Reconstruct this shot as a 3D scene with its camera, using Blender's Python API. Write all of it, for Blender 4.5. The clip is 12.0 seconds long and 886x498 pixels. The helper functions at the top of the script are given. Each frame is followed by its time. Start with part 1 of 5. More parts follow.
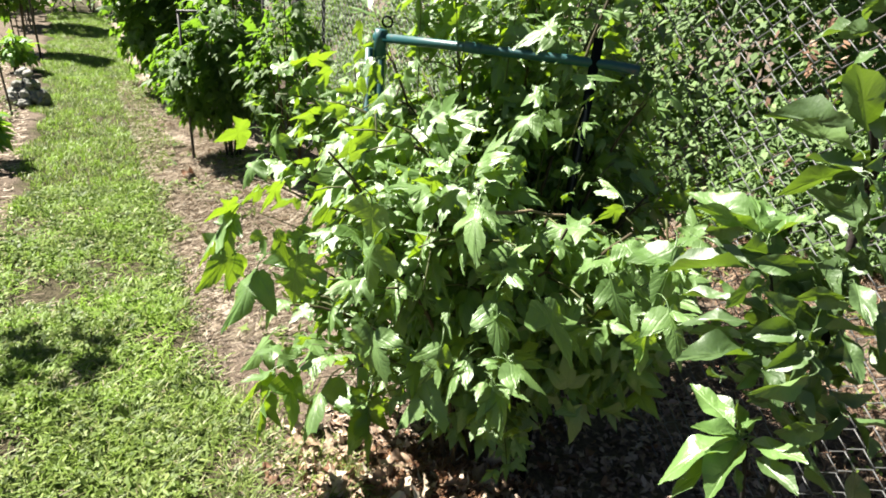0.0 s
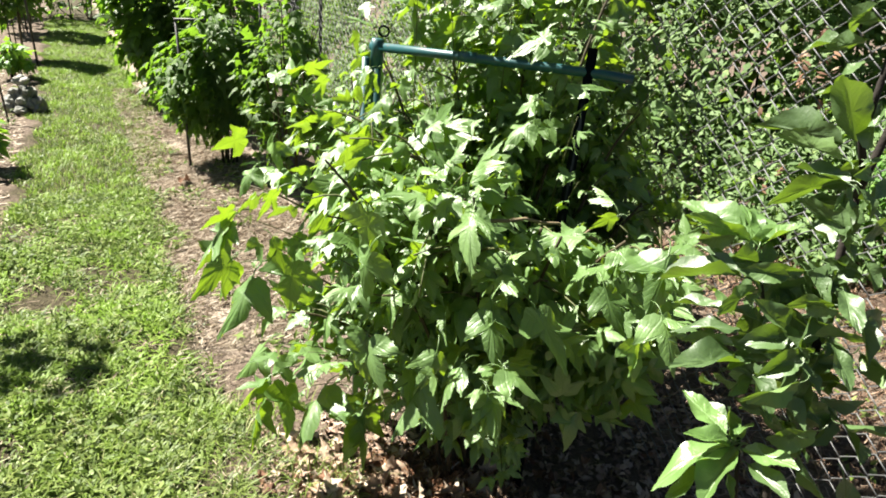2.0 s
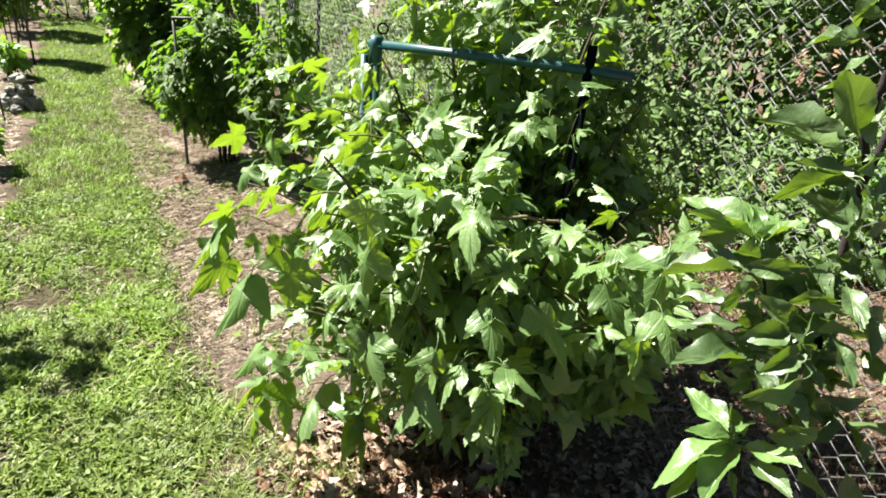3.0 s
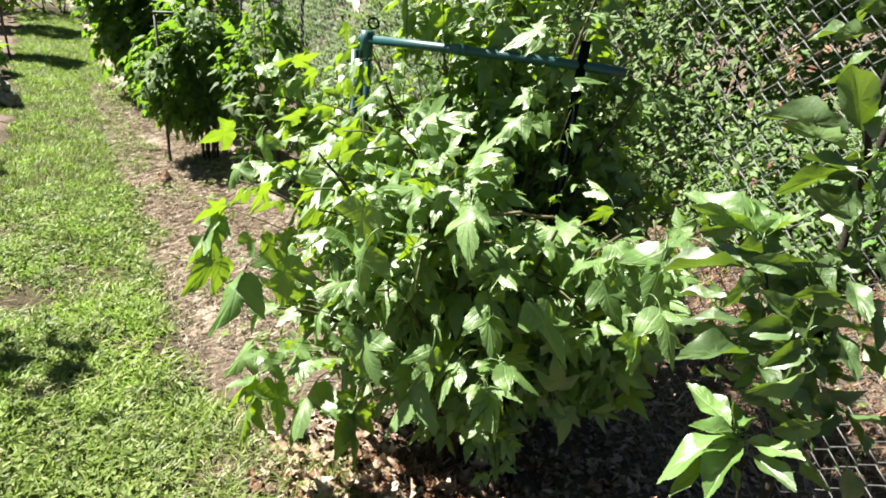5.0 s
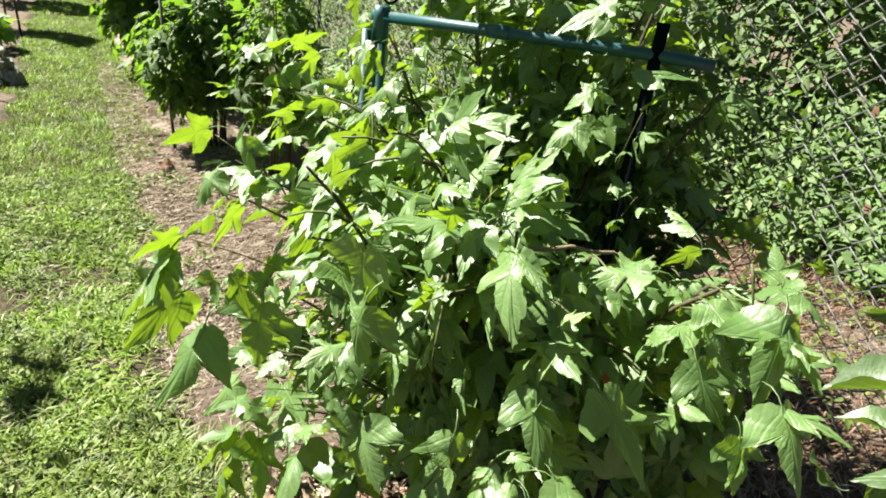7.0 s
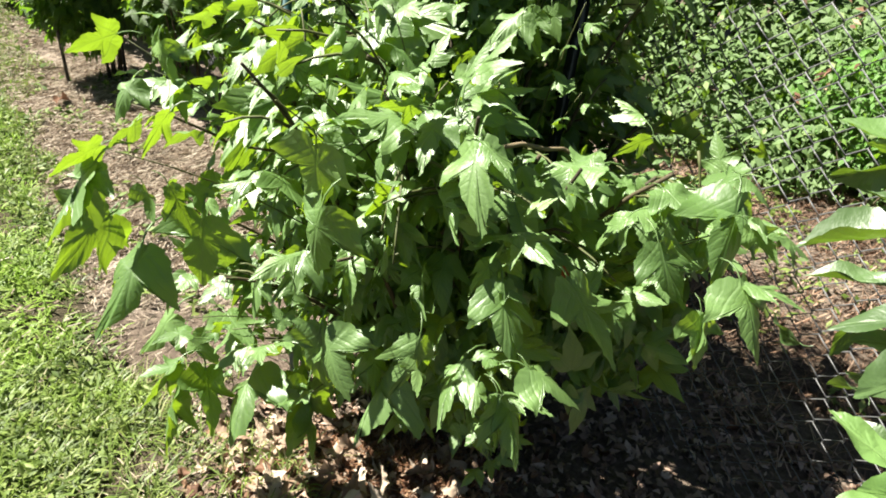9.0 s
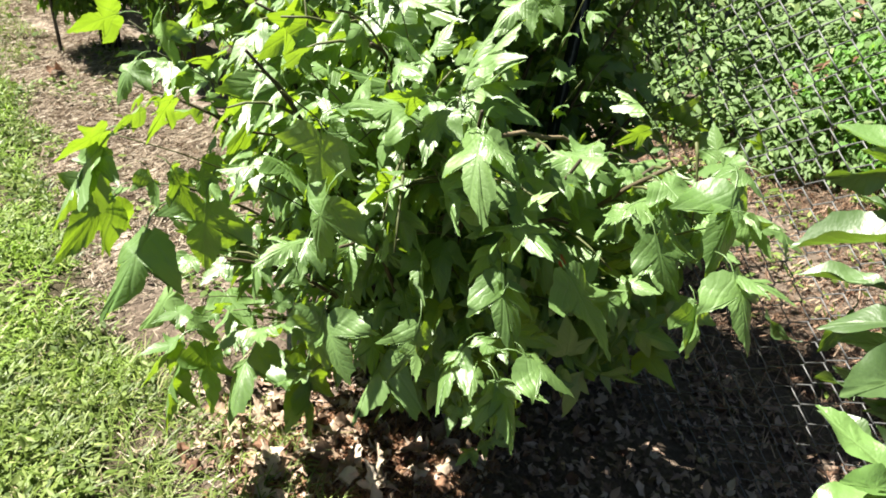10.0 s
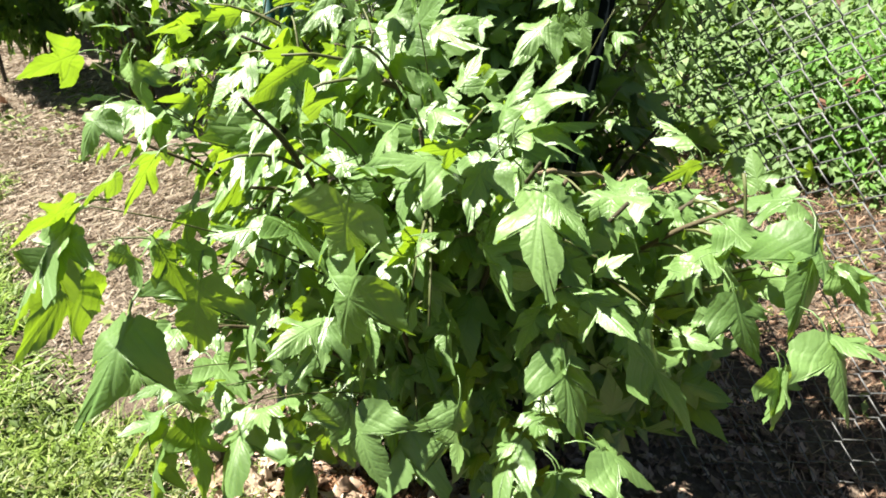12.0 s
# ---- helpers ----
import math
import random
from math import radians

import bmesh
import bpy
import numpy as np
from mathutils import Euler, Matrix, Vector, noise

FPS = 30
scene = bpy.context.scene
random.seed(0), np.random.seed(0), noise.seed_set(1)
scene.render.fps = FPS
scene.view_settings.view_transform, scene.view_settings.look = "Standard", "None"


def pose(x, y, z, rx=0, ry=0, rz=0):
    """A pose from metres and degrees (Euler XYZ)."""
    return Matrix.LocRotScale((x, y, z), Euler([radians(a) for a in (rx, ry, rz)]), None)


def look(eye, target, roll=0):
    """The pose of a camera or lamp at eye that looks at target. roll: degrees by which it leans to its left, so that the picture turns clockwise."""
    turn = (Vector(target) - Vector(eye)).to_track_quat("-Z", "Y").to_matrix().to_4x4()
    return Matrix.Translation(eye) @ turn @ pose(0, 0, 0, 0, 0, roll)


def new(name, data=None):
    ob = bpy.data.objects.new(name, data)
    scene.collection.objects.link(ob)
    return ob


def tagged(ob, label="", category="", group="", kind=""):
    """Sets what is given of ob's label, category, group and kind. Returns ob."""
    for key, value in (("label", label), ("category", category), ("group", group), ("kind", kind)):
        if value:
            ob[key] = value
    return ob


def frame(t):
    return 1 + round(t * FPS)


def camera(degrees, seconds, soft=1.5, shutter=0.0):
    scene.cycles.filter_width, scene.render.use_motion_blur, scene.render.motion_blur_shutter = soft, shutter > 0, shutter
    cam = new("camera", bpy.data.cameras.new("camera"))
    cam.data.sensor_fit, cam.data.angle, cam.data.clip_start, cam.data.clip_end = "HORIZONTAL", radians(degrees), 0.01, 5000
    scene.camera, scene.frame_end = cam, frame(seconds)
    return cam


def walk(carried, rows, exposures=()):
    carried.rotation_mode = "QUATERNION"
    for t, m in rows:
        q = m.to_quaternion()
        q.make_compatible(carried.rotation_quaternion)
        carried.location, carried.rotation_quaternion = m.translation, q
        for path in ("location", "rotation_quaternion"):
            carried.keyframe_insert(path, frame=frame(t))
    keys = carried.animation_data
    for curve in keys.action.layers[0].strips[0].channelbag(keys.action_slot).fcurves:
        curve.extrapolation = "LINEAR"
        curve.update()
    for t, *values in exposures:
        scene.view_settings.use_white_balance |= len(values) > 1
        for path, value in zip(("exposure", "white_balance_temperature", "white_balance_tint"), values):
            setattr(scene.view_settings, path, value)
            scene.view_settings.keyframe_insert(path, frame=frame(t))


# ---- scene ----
cam = camera(68.9, 12.0, soft=1.8)
PATH = [
    (0, (0.002, 0.327, 1.342), (0.911, 1.911, 0.528), 4.7),
    (0.5, (0.004, 0.323, 1.345), (0.915, 1.912, 0.543), 4.5),
    (1, (0.005, 0.32, 1.344), (0.923, 1.91, 0.552), 4.5),
    (1.5, (0.002, 0.32, 1.342), (0.924, 1.909, 0.551), 4.8),
    (2, (0.0, 0.32, 1.345), (0.922, 1.908, 0.554), 4.9),
    (2.5, (-0.002, 0.324, 1.344), (0.922, 1.913, 0.556), 5.1),
    (3, (-0.002, 0.324, 1.337), (0.928, 1.909, 0.548), 5.1),
    (4.8, (-0.013, 0.34, 1.332), (0.937, 1.907, 0.53), 5.4),
    (5, (-0.019, 0.343, 1.332), (0.955, 1.898, 0.537), 5.4),
    (5.5, (-0.027, 0.353, 1.319), (1.0, 1.888, 0.551), 6.2),
    (6, (0.037, 0.454, 1.282), (1.029, 2.008, 0.508), 5.4),
    (6.2, (0.067, 0.531, 1.3), (1.068, 2.053, 0.474), 4.2),
    (6.5, (0.12, 0.573, 1.275), (1.05, 2.157, 0.483), 5.6),
    (6.7, (0.136, 0.599, 1.279), (1.045, 2.188, 0.473), 6.1),
    (8.3, (0.094, 0.675, 1.295), (1.156, 2.081, 0.349), 7.3),
    (8.5, (0.098, 0.671, 1.263), (1.165, 2.067, 0.308), 7.1),
    (9, (0.103, 0.663, 1.227), (1.19, 2.013, 0.229), 6.7),
    (9.5, (0.097, 0.665, 1.233), (1.197, 1.979, 0.202), 7.7),
    (10, (0.092, 0.668, 1.249), (1.178, 1.969, 0.186), 8.1),
    (10.5, (0.091, 0.674, 1.252), (1.175, 1.987, 0.203), 8.1),
    (11, (0.077, 0.682, 1.254), (1.261, 1.971, 0.286), 7.3),
    (11.5, (0.056, 0.722, 1.266), (1.274, 1.938, 0.248), 7.8),
    (12, (0.111, 0.835, 1.23), (1.29, 2.084, 0.206), 7.0),
]
walk(cam, [(t, look(eye, target, roll)) for t, eye, target, roll in PATH], [(0.0, 2.28), (5.5, 2.28), (6.5, 2.22), (9.0, 2.16), (9.5, 2.22), (10.5, 2.31), (11.0, 2.37), (12.0, 2.38)])

# ---- world, sun ----
SUN = Vector((-0.39, 0.48, 0.79)).normalized()
world = bpy.data.worlds.new("world")
scene.world = world
world.use_nodes = True
wn = world.node_tree.nodes
sky = wn.new("ShaderNodeTexSky")
sky.sky_type = "NISHITA"
sky.sun_disc = False
sky.sun_elevation = math.asin(SUN.z)
sky.sun_rotation = math.atan2(SUN.x, SUN.y) % (2 * math.pi)
wn["Background"].inputs["Strength"].default_value = 0.016
world.node_tree.links.new(sky.outputs[0], wn["Background"].inputs["Color"])
sun_data = bpy.data.lights.new("sun", "SUN")
sun_data.energy, sun_data.angle, sun_data.color = 5.0, radians(0.53), (1.0, 0.95, 0.85)
sun = new("sun", sun_data)
sun.matrix_world = look(SUN * 30, (0, 0, 0))

# ---- materials ----


class Nodes:
    """A node material, written line by line."""

    def __init__(self, name):
        self.mat = bpy.data.materials.new(name)
        self.mat.use_nodes = True
        self.tree = self.mat.node_tree
        self.bsdf = self.tree.nodes["Principled BSDF"]
        self.out = self.tree.nodes["Material Output"]

    def add(self, kind, ins=(), **attrs):
        node = self.tree.nodes.new(kind)
        for key, value in attrs.items():
            setattr(node, key, value)
        for key, value in dict(ins).items():
            if isinstance(value, bpy.types.NodeSocket):
                self.tree.links.new(value, node.inputs[key])
            else:
                node.inputs[key].default_value = value
        return node

    def math(self, op, a, b=0.0, clamp=False):
        return self.add("ShaderNodeMath", {0: a, 1: b}, operation=op, use_clamp=clamp).outputs[0]

    def noise(self, vec, scale, detail=4.0, rough=0.6):
        return self.add("ShaderNodeTexNoise", {"Vector": vec, "Scale": scale, "Detail": detail, "Roughness": rough}).outputs["Fac"]

    def ramp(self, fac, *stops):
        node = self.add("ShaderNodeValToRGB", {"Fac": fac})
        el = node.color_ramp.elements
        while len(el) < len(stops):
            el.new(0.5)
        for e, (p, c) in zip(el, stops):
            e.position, e.color = p, (*c, 1)
        return node.outputs["Color"]

    def mix(self, fac, a, b, blend="MIX"):
        node = self.add("ShaderNodeMix", {"Factor": fac}, data_type="RGBA", blend_type=blend)
        for key, value in ((6, a), (7, b)):
            if isinstance(value, bpy.types.NodeSocket):
                self.tree.links.new(value, node.inputs[key])
            else:
                node.inputs[key].default_value = (*value, 1)
        return node.outputs[2]

    def put(self, **ins):
        names = {"color": "Base Color", "rough": "Roughness", "metal": "Metallic", "normal": "Normal", "spec": "Specular IOR Level", "coat": "Coat Weight"}
        for key, value in ins.items():
            if isinstance(value, bpy.types.NodeSocket):
                self.tree.links.new(value, self.bsdf.inputs[names[key]])
            else:
                self.bsdf.inputs[names[key]].default_value = (*value, 1) if key == "color" else value
        return self

    def bump(self, height, strength=0.5, distance=0.01):
        return self.add("ShaderNodeBump", {"Height": height, "Strength": strength, "Distance": distance}).outputs[0]

    def place(self):
        return self.add("ShaderNodeNewGeometry").outputs["Position"]

    def vary(self):
        """One random number for each leaf, whether a mesh of its own or one of many in a mesh."""
        a = self.add("ShaderNodeObjectInfo").outputs["Random"]
        b = self.add("ShaderNodeNewGeometry").outputs["Random Per Island"]
        return self.math("FRACT", self.math("ADD", a, b))


def leaf_material(name, dark, mid, fresh, glow, rough=0.45, through_part=0.4, veins="palmate", spec=0.5, relief=0.45):
    n = Nodes(name)
    r = n.vary()
    uv = n.add("ShaderNodeTexCoord").outputs["UV"]
    sep = n.add("ShaderNodeSeparateXYZ", {0: uv})
    u, v = n.math("SUBTRACT", sep.outputs[0], 0.5), sep.outputs[1]
    au = n.math("ABSOLUTE", u)
    blotch = n.noise(n.place(), 18.0, 3.0)
    col = n.ramp(r, (0.0, dark), (0.6, mid), (0.9, mid), (1.0, fresh))
    col = n.mix(n.math("MULTIPLY", blotch, 0.5), col, mid)
    if veins == "palmate":
        ang = n.math("ABSOLUTE", n.math("ARCTAN2", u, v))
        side = n.math("ABSOLUTE", n.math("SUBTRACT", ang, 0.86))
        rad = n.math("SQRT", n.math("ADD", n.math("MULTIPLY", u, u), n.math("MULTIPLY", v, v)))
        near = n.math("MULTIPLY", n.math("MINIMUM", ang, side), rad)
        comb = n.math("MULTIPLY", n.math("SINE", n.math("MULTIPLY", n.math("ADD", n.math("SUBTRACT", v, n.math("MULTIPLY", au, 0.9)), n.math("MULTIPLY", n.noise(uv, 6.0, 2.0), 0.12)), 52.0)), 0.5)
    else:
        near = au
        comb = n.math("MULTIPLY", n.math("SINE", n.math("MULTIPLY", n.math("SUBTRACT", v, n.math("MULTIPLY", au, 1.0)), 44.0)), 0.28)
    vein = n.math("SUBTRACT", 1.0, n.math("MULTIPLY", near, 38.0), clamp=True)
    fine = n.math("MULTIPLY", n.math("SUBTRACT", comb, 0.15, clamp=True), 0.9)
    lines = n.math("MAXIMUM", vein, fine)
    col = n.mix(n.math("MULTIPLY", lines, 0.20), col, fresh)
    height = n.math("ADD", n.math("MULTIPLY", lines, -1.0), n.math("MULTIPLY", n.noise(uv, 22.0, 2.0), 0.6))
    bump = n.bump(height, relief, 0.003)
    n.put(color=col, rough=n.math("ADD", rough - 0.1, n.math("MULTIPLY", blotch, 0.25)), spec=spec, normal=bump)
    tr = n.add("ShaderNodeBsdfTranslucent", {"Color": n.mix(n.math("MULTIPLY", lines, 0.25), n.mix(r, glow, tuple(0.75 * c for c in glow)), mid), "Normal": bump})
    both = n.add("ShaderNodeMixShader", {0: through_part, 1: n.bsdf.outputs[0], 2: tr.outputs[0]})
    n.tree.links.new(both.outputs[0], n.out.inputs["Surface"])
    return n.mat


def varied(name, stops, rough=0.8, scale=30.0, bump=0.4, spec=0.3, through_part=0.0, metal=0.0):
    """A surface whose pieces differ in colour, with grain."""
    n = Nodes(name)
    grain = n.noise(n.place(), scale, 5.0)
    col = n.ramp(n.vary(), *stops)
    col = n.mix(n.math("MULTIPLY", grain, 0.6), col, stops[0][1])
    n.put(color=col, rough=rough, spec=spec, metal=metal, normal=n.bump(grain, bump, 0.004))
    if through_part:
        tr = n.add("ShaderNodeBsdfTranslucent", {"Color": col})
        both = n.add("ShaderNodeMixShader", {0: through_part, 1: n.bsdf.outputs[0], 2: tr.outputs[0]})
        n.tree.links.new(both.outputs[0], n.out.inputs["Surface"])
    return n.mat


currant_leaf = leaf_material("currant_leaf", (0.052, 0.104, 0.026), (0.098, 0.170, 0.052), (0.15, 0.24, 0.078), (0.52, 0.82, 0.030), 0.42, 0.20, "palmate", 0.62, 0.26)
apple_leaf = leaf_material("apple_leaf", (0.030, 0.056, 0.018), (0.062, 0.108, 0.036), (0.13, 0.21, 0.065), (0.32, 0.54, 0.03), 0.42, 0.14, "pinnate", 0.65, 0.3)
young_apple_leaf = leaf_material("young_apple_leaf", (0.060, 0.115, 0.030), (0.105, 0.185, 0.055), (0.17, 0.27, 0.08), (0.36, 0.60, 0.03), 0.36, 0.20, "pinnate", 0.6, 0.3)
creeper_leaf = leaf_material("creeper_leaf", (0.048, 0.088, 0.030), (0.108, 0.172, 0.060), (0.21, 0.27, 0.10), (0.24, 0.42, 0.03), 0.55, 0.27, "pinnate", 0.28)
# Hedge leaf; its dark green also stands for shade on plants by the fence.
hedge_and_shade_leaf = leaf_material("hedge_and_shade_leaf", (0.024, 0.045, 0.013), (0.056, 0.100, 0.026), (0.15, 0.25, 0.045), (0.26, 0.50, 0.03), 0.50, 0.33, "palmate", 0.32)
fresh_leaf = leaf_material("fresh_leaf", (0.05, 0.13, 0.02), (0.09, 0.21, 0.03), (0.17, 0.30, 0.04), (0.28, 0.50, 0.03), 0.45, 0.4)


def grass_material():
    """Blades from dark to dry, with fresher green patches."""
    n = Nodes("grass_blade")
    p = n.place()
    col = n.ramp(n.vary(), (0.0, (0.036, 0.070, 0.010)), (0.55, (0.088, 0.145, 0.020)), (0.9, (0.22, 0.285, 0.062)), (1.0, (0.42, 0.38, 0.22)))
    worn = n.math("MULTIPLY", n.math("SUBTRACT", 2.6, n.add("ShaderNodeSeparateXYZ", {0: p}).outputs[1]), 0.9, clamp=True)
    fresh = n.math("MULTIPLY", n.math("SUBTRACT", n.noise(p, 5.5, 4.0), 0.40), 5.0, clamp=True)
    col = n.mix(n.math("MULTIPLY", fresh, n.math("SUBTRACT", 0.7, n.math("MULTIPLY", worn, 0.35))), col, (0.24, 0.39, 0.042))
    col = n.mix(n.math("MULTIPLY", worn, n.math("MULTIPLY", n.noise(p, 9.0, 3.0), 0.50)), col, (0.19, 0.175, 0.09))
    n.put(color=col, rough=0.48, spec=0.35)
    tr = n.add("ShaderNodeBsdfTranslucent", {"Color": col})
    both = n.add("ShaderNodeMixShader", {0: 0.42, 1: n.bsdf.outputs[0], 2: tr.outputs[0]})
    n.tree.links.new(both.outputs[0], n.out.inputs["Surface"])
    return n.mat


grass_mat = grass_material()
weed_mat = varied("weed_leaf", [(0.0, (0.06, 0.10, 0.02)), (0.5, (0.16, 0.23, 0.045)), (1.0, (0.28, 0.34, 0.11))], 0.55, 60, 0.2, 0.25, 0.35)
straw_mat = varied("straw", [(0.0, (0.13, 0.09, 0.06)), (0.4, (0.36, 0.29, 0.215)), (0.8, (0.56, 0.48, 0.375)), (1.0, (0.70, 0.63, 0.52))], 0.7, 60, 0.2, 0.3)
litter_mat = varied("dead_leaf", [(0.0, (0.06, 0.030, 0.018)), (0.55, (0.17, 0.090, 0.052)), (0.85, (0.29, 0.175, 0.105)), (1.0, (0.45, 0.33, 0.23))], 0.75, 45, 0.5, 0.25, 0.12)
rust_mat = varied("red_brown_straw", [(0.0, (0.09, 0.040, 0.022)), (0.5, (0.27, 0.14, 0.075)), (1.0, (0.46, 0.30, 0.18))], 0.75, 60, 0.2, 0.25)
needle_mat = varied("fallen_needles", [(0.0, (0.11, 0.060, 0.038)), (0.5, (0.32, 0.200, 0.130)), (1.0, (0.52, 0.39, 0.28))], 0.75, 60, 0.2, 0.25)
pale_mat = varied("bleached_leaf", [(0.0, (0.24, 0.165, 0.11)), (0.5, (0.42, 0.33, 0.245)), (1.0, (0.62, 0.54, 0.44))], 0.75, 45, 0.5, 0.25, 0.15)
dull_mat = varied("rotting_leaf", [(0.0, (0.14, 0.095, 0.068)), (0.6, (0.34, 0.245, 0.185)), (1.0, (0.54, 0.44, 0.36))], 0.85, 50, 0.6, 0.2)
cane_mat = varied("pale_cane", [(0.0, (0.16, 0.125, 0.075)), (1.0, (0.30, 0.24, 0.15))], 0.7, 80, 0.5)
red_leaf = varied("reddened_leaf", [(0.0, (0.20, 0.05, 0.018)), (1.0, (0.32, 0.085, 0.028))], 0.7, 40, 0.4, 0.15, 0.2)
stem_mat = varied("stem_bark", [(0.0, (0.035, 0.030, 0.016)), (1.0, (0.085, 0.066, 0.036))], 0.75, 80, 0.6)
twig_mat = varied("green_twig", [(0.0, (0.055, 0.065, 0.022)), (1.0, (0.10, 0.11, 0.04))], 0.6, 80, 0.3)
bark_mat = varied("tree_bark", [(0.0, (0.010, 0.008, 0.006)), (1.0, (0.024, 0.018, 0.014))], 0.85, 50, 0.8)
wire_mat = varied("galvanised_wire", [(0.0, (0.085, 0.087, 0.087)), (1.0, (0.145, 0.147, 0.147))], 0.45, 90, 0.2, 0.5)
stake_mat = varied("black_stake", [(0.0, (0.012, 0.012, 0.013)), (1.0, (0.03, 0.028, 0.026))], 0.55, 50, 0.3, 0.5)
stone_mat = varied("pale_stone", [(0.0, (0.13, 0.135, 0.12)), (1.0, (0.36, 0.35, 0.32))], 0.9, 26, 1.0)
post_mat = varied("weathered_post", [(0.0, (0.05, 0.042, 0.036)), (1.0, (0.11, 0.09, 0.075))], 0.85, 40, 0.7)


def paint_material():
    n = Nodes("teal_paint")
    p = n.place()
    wear = n.noise(p, 26.0, 6.0, 0.7)
    col = n.mix(n.noise(p, 9.0), (0.004, 0.040, 0.046), (0.010, 0.075, 0.082))
    rust = n.math("MULTIPLY", n.math("SUBTRACT", wear, 0.60, clamp=True), 9.0, clamp=True)
    col = n.mix(rust, col, (0.10, 0.06, 0.045))
    n.put(color=col, rough=n.math("ADD", 0.32, n.math("MULTIPLY", wear, 0.25)), normal=n.bump(wear, 0.25, 0.002))
    return n.mat


teal_paint = paint_material()
dark_pipe = varied("dark_pipe", [(0.0, (0.004, 0.006, 0.007)), (1.0, (0.009, 0.011, 0.012))], 0.95, 60, 0.3, 0.0)


def ground_material():
    """Dark soil, trodden lawn floor along the path, pale straw and bark on the beds."""
    n = Nodes("soil")
    p = n.place()
    sep = n.add("ShaderNodeSeparateXYZ", {0: p})
    big, mid, fine = n.noise(p, 1.7), n.noise(p, 9.0, 6.0, 0.65), n.noise(p, 70.0, 6.0, 0.7)
    x = n.math("ADD", sep.outputs[0], n.math("MULTIPLY", n.math("SUBTRACT", n.noise(p, 3.5, 5.0), 0.5), 0.35))
    soil = n.ramp(fine, (0.25, (0.045, 0.034, 0.026)), (0.55, (0.13, 0.10, 0.076)), (0.8, (0.26, 0.205, 0.16)))
    mulch = n.ramp(fine, (0.25, (0.11, 0.085, 0.066)), (0.5, (0.31, 0.255, 0.205)), (0.8, (0.58, 0.51, 0.43)))
    lawn = n.ramp(fine, (0.25, (0.020, 0.016, 0.010)), (0.5, (0.052, 0.044, 0.025)), (0.8, (0.14, 0.118, 0.072)))
    widen = n.math("MULTIPLY", n.math("MULTIPLY", n.math("SUBTRACT", sep.outputs[1], 3.5), 0.4, clamp=True), 0.22)
    right = n.math("MULTIPLY", n.math("SUBTRACT", n.math("SUBTRACT", x, widen), 0.22), 14.0, clamp=True)
    left = n.math("MULTIPLY", n.math("SUBTRACT", n.math("ADD", -0.42, n.math("MULTIPLY", widen, 0.4)), x), 14.0, clamp=True)
    y = sep.outputs[1]
    strawy = n.math("MULTIPLY", n.math("MULTIPLY", n.math("SUBTRACT", n.math("ADD", y, big), 2.75), 3.0, clamp=True), n.math("MULTIPLY", n.math("SUBTRACT", 1.2, x), 4.0, clamp=True))
    past = n.math("MULTIPLY", n.math("MULTIPLY", n.math("SUBTRACT", x, 2.30), 6.0, clamp=True), n.math("MULTIPLY", n.math("SUBTRACT", 3.2, x), 4.0, clamp=True))
    past = n.math("MULTIPLY", past, n.math("MULTIPLY", n.math("SUBTRACT", y, 0.2), 2.0, clamp=True))
    meadow = n.math("MULTIPLY", n.math("SUBTRACT", -1.3, x), 5.0, clamp=True)
    patch = n.math("MULTIPLY", n.math("SUBTRACT", mid, 0.38), 6.0, clamp=True)
    bed = n.mix(n.math("MULTIPLY", n.math("MAXIMUM", strawy, n.math("MULTIPLY", past, 0.35)), patch), soil, mulch)
    col = n.mix(right, lawn, bed)
    col = n.mix(left, col, soil)
    col = n.mix(meadow, col, n.mix(mid, lawn, (0.09, 0.13, 0.03)))
    n.put(color=col, rough=0.95, spec=0.15, normal=n.bump(n.math("ADD", fine, mid), 0.8, 0.02))
    return n.mat


soil_mat = ground_material()

# ---- building helpers ----


def mesh_from(name, verts, faces, mat, uv=None, smooth=True):
    """A mesh from arrays: verts n x 3, faces m x 3 or m x 4, and a uv for each vertex."""
    me = bpy.data.meshes.new(name)
    verts, faces = np.asarray(verts, np.float32), np.asarray(faces, np.int32)
    k = faces.shape[1]
    me.vertices.add(len(verts))
    me.vertices.foreach_set("co", verts.ravel())
    me.loops.add(faces.size)
    me.loops.foreach_set("vertex_index", faces.ravel())
    me.polygons.add(len(faces))
    me.polygons.foreach_set("loop_start", np.arange(0, faces.size, k, dtype=np.int32))
    me.polygons.foreach_set("loop_total", np.full(len(faces), k, np.int32))
    me.polygons.foreach_set("use_smooth", np.full(len(faces), smooth))
    if uv is not None:
        me.uv_layers.new(name="uv").data.foreach_set("uv", np.asarray(uv, np.float32)[faces.ravel()].ravel())
    me.update(calc_edges=True)
    me.validate()
    me.materials.append(mat)
    return me


def part(name, me, parent, label="", kind=""):
    ob = new(name, me)
    ob.parent = parent
    return tagged(ob, label, kind=kind)


def thing(name, label, category, group="", kind="", at=(0, 0, 0)):
    ob = new(name)
    ob.location = at
    ob.empty_display_size = 0.1
    return tagged(ob, label, category, group, kind)


